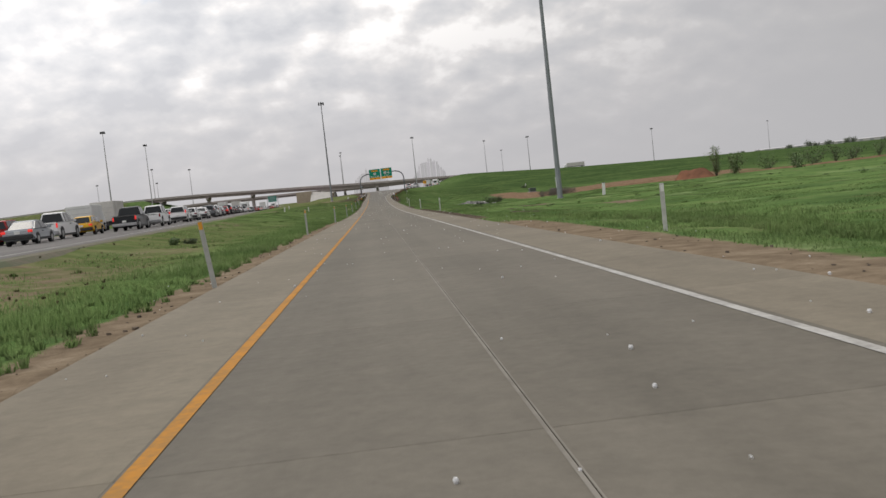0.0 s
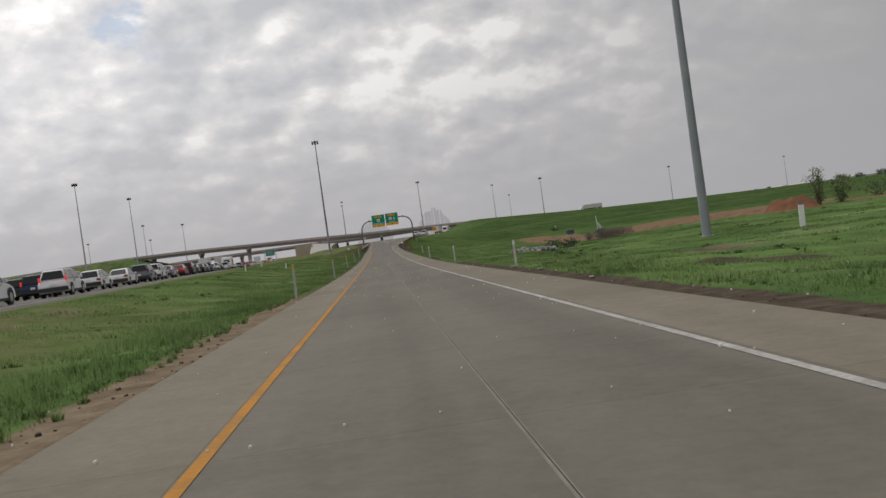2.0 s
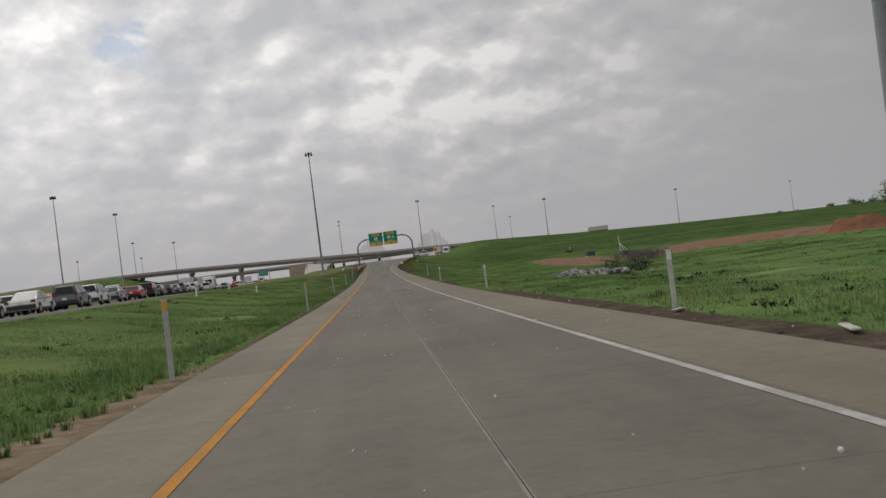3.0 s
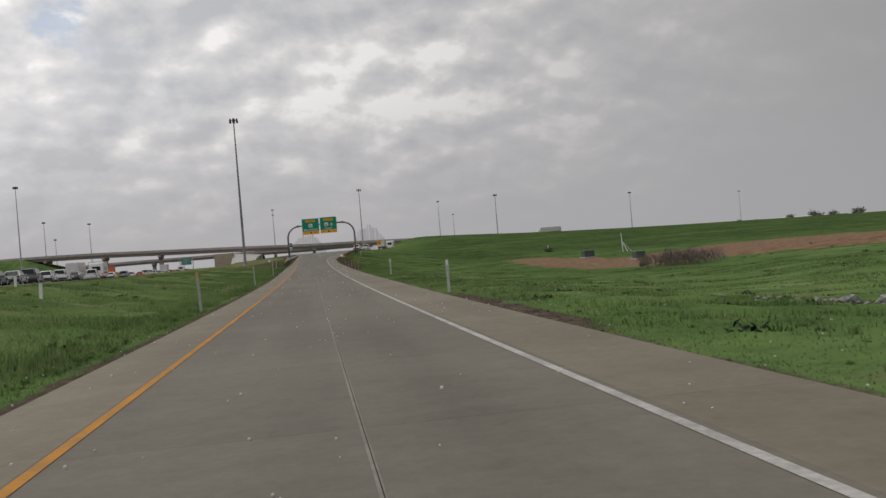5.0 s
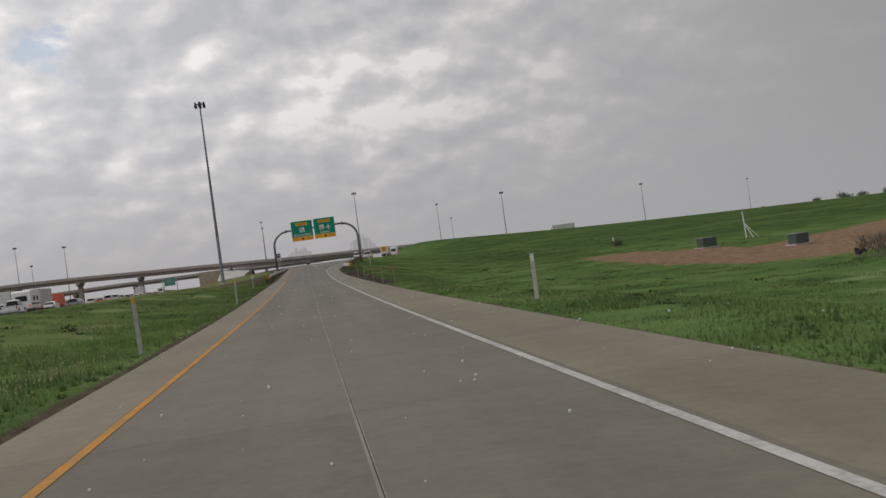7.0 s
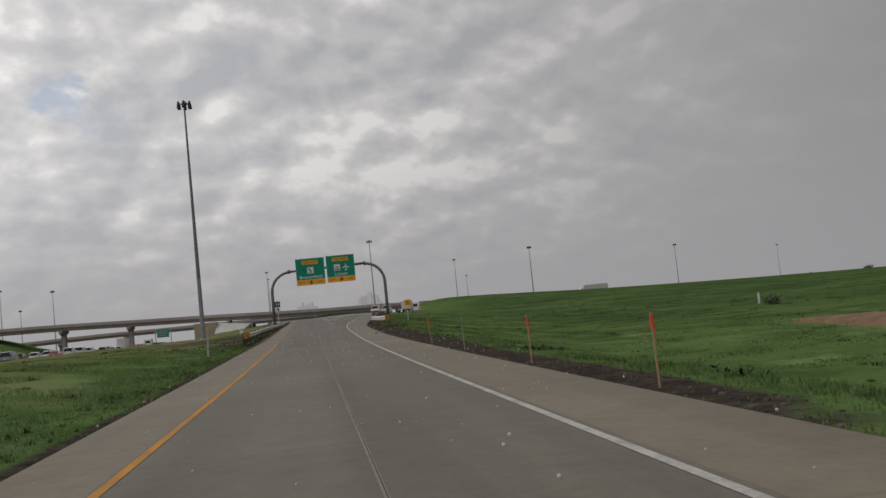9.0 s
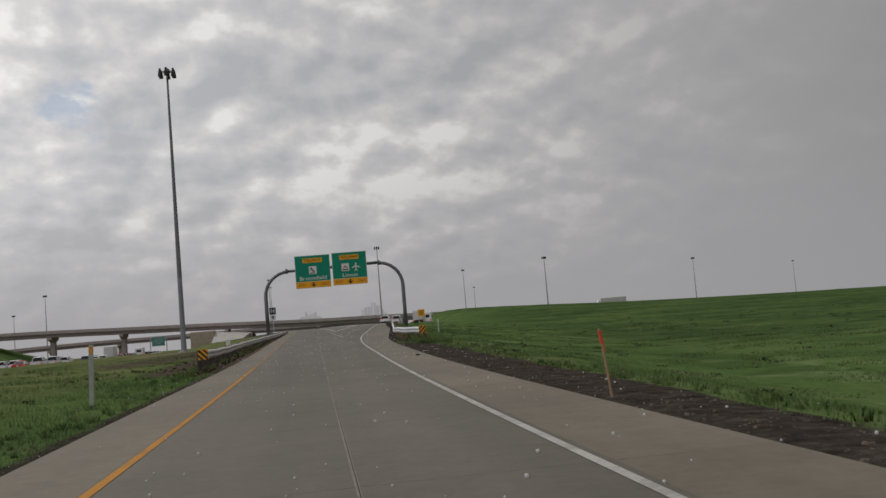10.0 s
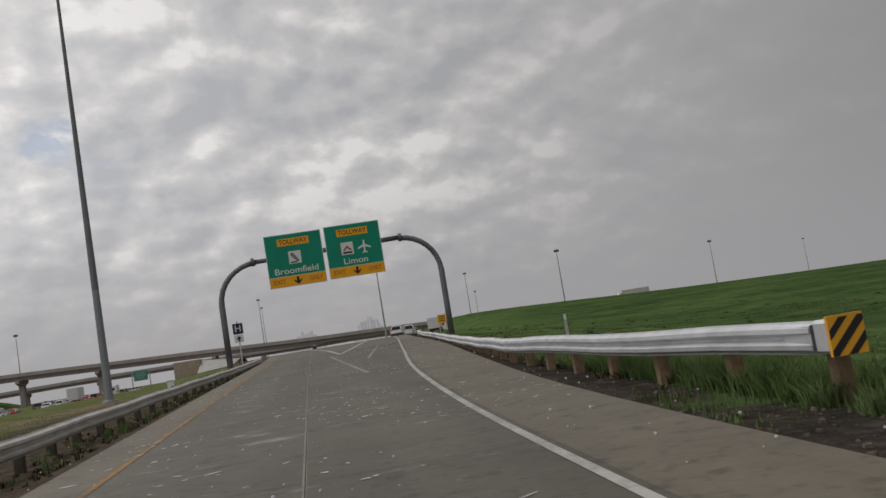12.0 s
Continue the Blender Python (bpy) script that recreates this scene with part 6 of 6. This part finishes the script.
TRUCKBOX = mat("truck_box_grey", (0.60, 0.58, 0.55), 0.6, rgb2=(0.50, 0.48, 0.45), scale=0.8)
WHITEBOX = mat("truck_box_white", (0.70, 0.70, 0.69), 0.5, rgb2=(0.62, 0.62, 0.61), scale=0.6)
box_truck(lane_pose(104, -4.4), "dusty grey dump truck with a tall box in the queue", TRUCKBOX, 3.1, 7.5)
box_truck(lane_pose(93, -4.4), "white tanker-like service truck in the far lane", WHITEBOX, 2.7, 6.5)
box_truck(lane_pose(300, -4.0), "white box truck in the far lane of the queue", WHITEBOX, 4.0, 11)
box_truck(lane_pose(303, 0.0), "white box trailer truck in the queue", TRUCKBOX, 3.9, 12)
camper(lane_pose(271, 4.2), "white camper trailer with dark windows in the queue")
camper(lane_pose(505, 4.0), "white camper trailer near the overpass")
box_truck(lane_pose(318, 0.0), "orange-fronted road maintenance truck", mat("truck_orange", (0.70, 0.12, 0.05), 0.5), 3.0, 6)
box_truck(lane_pose(470, 0.0), "white truck near the overpass", WHITEBOX, 3.8, 11)

# vehicles that leave by the ramp's fork
fork = lambda x, y, turn: pose(x, y, float(road_z(y)) + 0.01, 0, 0, turn)
car("suv", WHITE, fork(13.8, 375, -9), "white suv leaving by the fork", True)
car("pickup", WHITE, fork(17.3, 392, -12), "white pickup leaving by the fork", False)
box_truck(pose(23.2, 402, float(ground_z(23.2, 402)), 0, 0, -14), "white box truck standing beside the fork", WHITEBOX, 2.9, 6.0, wide=2.1)
camper(pose(28.2, 430, float(ground_z(28.2, 430)), 0, 0, -10), "white camper trailer parked beside the fork")

# ---- distance ----
rs = random.Random(4)
# shafts and crowns glow faintly, with the haze put into their material
for cx, n, wide, tall in ((262, 17, 150, 140), (-8, 16, 160, 122)):
    for k in range(n):
        x = cx + (k - n / 2) * wide / n
        h = tall * (0.42 + 0.5 * math.sin(math.pi * (k + 0.5) / n)) * (0.92 + 0.16 * rs.random())
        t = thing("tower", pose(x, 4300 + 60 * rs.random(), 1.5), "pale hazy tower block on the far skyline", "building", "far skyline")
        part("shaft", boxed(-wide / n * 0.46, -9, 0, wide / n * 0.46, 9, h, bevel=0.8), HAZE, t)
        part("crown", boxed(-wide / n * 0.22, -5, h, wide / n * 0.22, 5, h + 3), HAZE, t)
PALESHED = mat("pale_shed_wall", (0.62, 0.61, 0.58), 0.9, rgb2=(0.54, 0.53, 0.50), scale=0.02)
for x0, x1, y, tall in ((622, 706, 1500, 4.6), (712, 842, 1510, 5.0)):
    t = thing("warehouse", pose((x0 + x1) / 2, y, 1.9), "long low pale warehouse beyond the crest of the field", "building", "far sheds")
    w = (x1 - x0) / 2
    part("wall", boxed(-w, -15, -0.5, w, 15, tall - 1.2), PALESHED, t)
    # the roof takes the same glowing haze tone as the towers
    bm = bmesh.new()
    prism(bm, [(-15.6, tall - 1.2), (-15.6, tall - 0.9), (0, tall), (15.6, tall - 0.9), (15.6, tall - 1.2)], 2 * w + 1, 2 * w + 1, 0, 1)
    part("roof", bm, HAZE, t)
    for k in range(int(w / 9)):
        part("loading_door", boxed(-w + 6 + 18 * k, -15.15, 0, -w + 12 + 18 * k, -14.9, 3.6), MASTFAR, t)
box_truck(pose(126, CROSS_Y - 2, float(cross_z(126)) + 0.02, 0, 0, 90), "white semi trailer on the embankment road", TRUCKBOX, 3.3, 13)


# ---- weeds, debris ----
def build_weeds():
    """Darker tufts and pale seed heads scattered through the open grass."""
    rng = np.random.default_rng(21)
    vs, fs = [], []
    n = 330
    side = rng.random(n) < 0.72
    y = -5 + 320 * rng.random(n)
    d = 1.5 + np.where(side, 60, 11) * rng.random(n) ** 1.5
    x = np.where(side, edge_r(y) + d, edge_l(y) - d)
    ok = (bareness(x, y) < 0.6) & (np.abs(x - highway_x(y)) > 10)
    z = ground_z(x, y)
    for cx, cy, cz in zip(x[ok], y[ok], z[ok]):
        big = 0.10 + 0.20 * rng.random() ** 2
        for k in range(42):
            a, r = rng.random() * 6.28, big * (0.1 + 0.9 * rng.random())
            tall = big * (0.35 + 0.4 * rng.random()) * (1.1 - r / big * 0.7)
            px, py = cx + r * math.cos(a), cy + r * math.sin(a) * 1.2
            w, b = 0.012 + 0.014 * rng.random(), rng.random() * 6.28
            i = len(vs)
            vs += [(px - w * math.cos(b), py - w * math.sin(b), cz - 0.03), (px + w * math.cos(b), py + w * math.sin(b), cz - 0.03),
                   (px + 0.3 * tall * math.cos(a), py + 0.3 * tall * math.sin(a), cz + tall)]
            fs.append((i, i + 1, i + 2))
    m = mat("weed_leaf", (0.075, 0.128, 0.038), 0.9, rgb2=(0.115, 0.170, 0.055), scale=0.35, spec=0.0, fine=0.5)
    tagged(soft_blades(raw("weeds", vs, fs, m), 4), "scattered darker weed tufts in the open grass", "weeds", kind="stuff")


build_weeds()


def build_tufts(name, rows, material, seed, label):
    """Taller tufts that lean over the verge, round the posts and under the rails: rows of stretch, side, reach, count and height."""
    rng = np.random.default_rng(seed)
    vs, fs = [], []
    for y0, y1, side, d0, d1, n, tall in rows:
        for k in range(n):
            y = y0 + (y1 - y0) * rng.random()
            d = d0 + (d1 - d0) * rng.random() ** 1.4
            cx = float(edge_l(y)) - d if side < 0 else float(edge_r(y)) + d
            if rng.random() < 0.55 * float(bareness(np.array([cx]), np.array([y]))[0]):
                continue
            cz = float(ground_z(cx, y)) - 0.02
            size = tall * (0.55 + 0.7 * rng.random()) * (0.8 + 0.5 * noise.noise(Vector((cx * 0.7, y * 0.3, 8))))
            for j in range(26):
                a, r = rng.random() * 6.28, size * 0.45 * rng.random()
                px, py = cx + r * math.cos(a), y + r * math.sin(a)
                h, w, b = size * (0.5 + 0.6 * rng.random()), 0.006 + 0.006 * rng.random(), rng.random() * 6.28
                bend = h * (0.15 + 0.5 * rng.random())
                i = len(vs)
                mx, my = px + 0.3 * bend * math.cos(a), py + 0.3 * bend * math.sin(a)
                vs += [(px - w * math.cos(b), py - w * math.sin(b), cz), (px + w * math.cos(b), py + w * math.sin(b), cz), (mx + 0.8 * w * math.cos(b), my + 0.8 * w * math.sin(b), cz + 0.6 * h),
                       (mx - 0.8 * w * math.cos(b), my - 0.8 * w * math.sin(b), cz + 0.6 * h), (px + bend * math.cos(a), py + bend * math.sin(a), cz + h)]
                fs += [(i, i + 1, i + 2, i + 3), (i + 3, i + 2, i + 4)]
    tagged(soft_blades(raw(name, vs, fs, material), seed), label, "grass", kind="stuff")


build_tufts("grass_tufts", [(-6, 140, -1, 0.55, 2.2, 1500, 0.20), (140, 222, -1, 0.4, 1.6, 420, 0.15), (224, 298, -1, 0.8, 1.6, 320, 0.22), (-4, 36, 1, 3.2, 8.5, 900, 0.26),
                            (40, 176, 1, 0.8, 2.6, 260, 0.11), (239, 248, 1, 1.1, 2.4, 420, 0.42), (248, 300, 1, 0.95, 1.8, 320, 0.26), (176, 236, 1, 1.7, 3.2, 300, 0.16)],
            bpy.data.materials["grass_blade"], 29, "tall leaning green tufts along the verge and under the rails")
build_tufts("dry_weeds", [(226, 300, -1, 0.5, 1.5, 1500, 0.12), (243, 300, 1, 0.75, 1.3, 420, 0.18), (225, 262, -1, 1.4, 4.5, 420, 0.12), (0, 44, -1, 3.0, 13.0, 420, 0.09)],
            mat("dry_weed_stalk", (0.125, 0.112, 0.062), 0.95, rgb2=(0.190, 0.165, 0.100), scale=0.9, spec=0.0, fine=0.8), 37, "dead brown weeds and stalks under the rails and in the verge")


def build_hail():
    """Loose hailstones, on the pavement, the bare verge and the grass."""
    rng = np.random.default_rng(61)
    vs, fs = [], []
    for n, y0, y1 in ((420, -4, 100), (620, 100, 200), (900, 200, 290)):
        for k in range(n):
            y = y0 + (y1 - y0) * rng.random()
            l, r = float(edge_l(y)), float(edge_r(y))
            x = l - 1.5 + (r - l + 6.5) * rng.random()
            on = l < x < r
            z = float(road_z(y)) if on else float(ground_z(x, y)) + 0.02
            q = 0.007 + 0.012 * rng.random() ** 2
            i = len(vs)
            for a, c in ((0.75, 0.0), (1.0, 0.8), (0.65, 1.6)):
                for m in range(6):
                    w = m * math.tau / 6 + a
                    vs.append((x + q * a * math.cos(w), y + q * a * math.sin(w), z + q * c))
            fs += [(i + 6 * t + m, i + 6 * t + (m + 1) % 6, i + 6 * t + 6 + (m + 1) % 6, i + 6 * t + 6 + m) for t in range(2) for m in range(6)] + [tuple(i + 12 + m for m in range(6))]
    m = mat("hailstone_ice", (0.74, 0.74, 0.74), 0.35, rgb2=(0.60, 0.61, 0.62), scale=20)
    tagged(raw("hailstones", vs, fs, m), "loose white hailstones scattered on the pavement and verge", "hail", kind="stuff")


build_hail()


def build_seed_heads():
    """Pale flowering stalks in loose drifts."""
    rng = np.random.default_rng(33)
    vs, fs = [], []
    for cx, cy, rx, ry, n in ((-4.3, 150, 0.5, 6, 330), (-6.5, 160, 2, 10, 40), (16, 136, 3, 7, 130), (22, 160, 3, 7, 120), (8, 136, 2, 10, 70), (12, 152, 4, 12, 60), (-5, 100, 1.5, 14, 30), (14, 205, 6, 14, 20)):
        for k in range(n):
            x, y = cx + rx * rng.standard_normal() * 0.6, cy + ry * rng.standard_normal() * 0.6
            if float(edge_l(y)) - 0.4 < x < float(edge_r(y)) + 0.4:
                continue
            z = float(ground_z(x, y))
            h, a = 0.07 + 0.10 * rng.random(), rng.random() * 6.28
            c, w = math.cos(a), math.sin(a)
            i = len(vs)
            vs += [(x - 0.004 * c, y - 0.004 * w, z - 0.02), (x + 0.004 * c, y + 0.004 * w, z - 0.02), (x, y, z + h)]
            r = 0.010 + 0.012 * rng.random()
            vs += [(x - r * c, y - r * w, z + h), (x, y, z + h - 1.6 * r), (x + r * c, y + r * w, z + h), (x, y, z + h + 1.6 * r), (x + r * w, y - r * c, z + h), (x - r * w, y + r * c, z + h)]
            fs += [(i, i + 1, i + 2), (i + 3, i + 4, i + 5, i + 6), (i + 7, i + 4, i + 8, i + 6)]
    m = mat("seed_head_straw", (0.50, 0.50, 0.30), 0.9, rgb2=(0.40, 0.42, 0.22), scale=2.0, spec=0.0)
    tagged(raw("seed_heads", vs, fs, m), "pale straw-coloured seed heads drifting through the grass", "weeds", kind="stuff")


build_seed_heads()


def build_field_weeds():
    """Scattered low clumps of broad dark leaves in the grass beside the ramp."""
    rng = np.random.default_rng(71)
    vs, fs = [], []
    for k in range(1500):
        y = 60 + 270 * rng.random()
        side = rng.random() < 0.78
        x = float(edge_r(y)) + 1.5 + 46 * rng.random() ** 1.5 if side else float(edge_l(y)) - 1.5 - 9 * rng.random()
        if float(bareness(np.array(x), np.array(y))) > 0.35 or abs(x - float(highway_x(y))) < 11:
            continue
        z, r = float(ground_z(x, y)), 0.06 + 0.20 * rng.random() ** 2.5
        for j in range(22):
            a, s = rng.random() * 6.283, r * (0.22 + 0.4 * rng.random())
            c, w = math.cos(a), math.sin(a)
            px, py = x + r * rng.standard_normal() * 0.6, y + r * rng.standard_normal() * 0.9
            h, half = s * (0.4 + 0.7 * rng.random()), 0.26 * s
            i = len(vs)
            vs += [(px, py, z - 0.02), (px + s * 0.5 * c - half * w, py + s * 0.5 * w + half * c, z + 0.7 * h), (px + s * c, py + s * w, z + h), (px + s * 0.5 * c + half * w, py + s * 0.5 * w - half * c, z + 0.7 * h)]
            fs.append((i, i + 1, i + 2, i + 3))
    tagged(soft_blades(raw("field_weeds", vs, fs, LEAFDARK), 72), "scattered clumps of dark green broad-leaved weeds", "weeds", kind="stuff")


build_field_weeds()


def build_clods():
    """Crumbled clods and flat crusts of dried mud on the bare strips beside the pavement."""
    rng = np.random.default_rng(47)
    vs, fs = [], []
    ring = [(math.cos(k * math.tau / 6), math.sin(k * math.tau / 6)) for k in range(6)]
    for y0, y1, side, wide, n in ((104, 130, 1, 1.2, 900), (40, 96, 1, 1.3, 450), (178, 246, 1, 1.9, 2600), (246, 275, 1, 1.3, 200), (222, 262, -1, 3.0, 500), (0, 60, -1, 0.8, 260), (0, 38, 1, 3.2, 160)):
        for k in range(n):
            y = y0 + (y1 - y0) * rng.random()
            d = 0.06 + wide * rng.random()
            x = float(edge_r(y)) + d if side > 0 else float(edge_l(y)) - d
            if float(bareness(np.array(x), np.array(y))) < 0.5:
                continue
            crust = 104 < y < 130 and rng.random() < 0.22
            r = 0.03 + 0.09 * rng.random() ** 2 if crust else 0.010 + 0.038 * rng.random() ** 2.5
            h = 0.010 if crust else r * (0.3 + 0.4 * rng.random())
            z = float(ground_z(x, y))
            i, turn, top = len(vs), rng.random() * 6.28, 0.45 + 0.3 * rng.random()
            c, w = math.cos(turn), math.sin(turn)
            for q, lift in ((1.0, -0.03), (top, h)):
                for a, b in ring:
                    j = q * r * (0.75 + 0.5 * rng.random())
                    vs.append((x + j * (a * c - b * w), y + 1.4 * j * (a * w + b * c), z + lift * (0.7 + 0.6 * rng.random())))
            fs += [(i + m, i + (m + 1) % 6, i + 6 + (m + 1) % 6, i + 6 + m) for m in range(6)] + [tuple(i + 6 + m for m in range(6))]
    m = mat("mud_clod", (0.155, 0.125, 0.098), 0.95, rgb2=(0.060, 0.050, 0.042), scale=1.1, spec=0.05, per_piece=0.5)
    tagged(raw("mud_clods", vs, fs, m), "crumbled dark brown mud clods beside the pavement edge", "soil", kind="stuff")


build_clods()


def build_slush():
    """Flecks of melting hail on the lane and shoulders, thickest past the start of the guardrails."""
    rng = np.random.default_rng(5)
    vs, fs = [], []
    for k in range(1500):
        y = 226 + 66 * rng.random() ** 0.8
        l, r = float(edge_l(y)) + 0.2, float(edge_r(y)) - 0.2
        x = l + (r - l) * rng.random()
        if rng.random() > smooth(222, 246, y) or noise.noise(Vector((x * 0.45, y * 0.16, 3))) < -0.12 + 0.25 * rng.random():
            continue
        long, wide = (0.02 + 0.09 * rng.random() ** 2.5), (0.012 + 0.035 * rng.random())
        a = 0.45 + 0.55 * rng.standard_normal()
        c, w = math.cos(a), math.sin(a)
        i = len(vs)
        for q in range(7):
            t = 2 * math.pi * q / 7
            u, v = long * math.cos(t) * (0.6 + 0.6 * rng.random()), wide * math.sin(t) * (0.5 + 0.8 * rng.random())
            px, py = x + u * c - v * w, y + u * w + v * c
            vs.append((px, py, float(road_z(py)) + 0.006))
        fs.append(tuple(range(i, i + 7)))
    m = mat("melting_hail", (0.62, 0.62, 0.62), 0.5, rgb2=(0.45, 0.45, 0.45), scale=6)
    tagged(raw("hail_slush", vs, fs, m), "white flecks of melting hail scattered on the pavement", "hail", kind="stuff")


build_slush()
dz = lambda x, y: float(road_z(y)) if x < edge_r(y) else float(ground_z(x, y))
t = thing("tyre_scrap", pose(3.55, 226.6, dz(3.55, 226.6), 0, 0, 30), "small black scrap of tyre on the shoulder", "debris")
part("scrap", boxed(-0.06, -0.03, 0.0, 0.06, 0.03, 0.05, bevel=0.012), TYRE, t)
gz = float(ground_z(33.84, 190.54))
t = thing("fabric_scrap", pose(33.84, 190.54, gz, 0, 0, -20), "torn black silt fence fabric on a short stake beside the brush", "debris")
part("stake", boxed(-0.02, -0.02, -0.2, 0.02, 0.02, 0.62), STAKE, t)
bm = bmesh.new()
grid_ = [[bm.verts.new((0.03 + 0.14 * i, 0.05 * math.sin(i * 1.3 + j) + dy, 0.60 - 0.15 * j * (1 - 0.14 * i) - 0.035 * i + 0.03 * math.sin(2.1 * i))) for j in range(4)] for dy in (-0.006, 0.006) for i in range(6)]
for side in (grid_[:6], grid_[6:]):
    for p, q in zip(side, side[1:]):
        for j in range(3):
            bm.faces.new((p[j], q[j], q[j + 1], p[j + 1]))
part("fabric", bm, TRIM, t, "torn black woven fabric")
for x, y, turn, l in ((4.15, 229.5, 60, 0.35), (5.0, 66.5, 70, 1.1), (4.9, 72.0, 60, 0.6), (4.7, 58, 80, 0.5)):
    t = thing("plank_scrap", pose(x, y, dz(x, y) + 0.02, 0, 3, turn), "weathered pale strip of wood lying on the verge", "debris", "wood scraps")
    part("strip", boxed(-l / 2, -0.05, 0, l / 2, 0.05, 0.03, bevel=0.008), mat("pale_scrap", (0.5, 0.48, 0.44), 0.8), t)
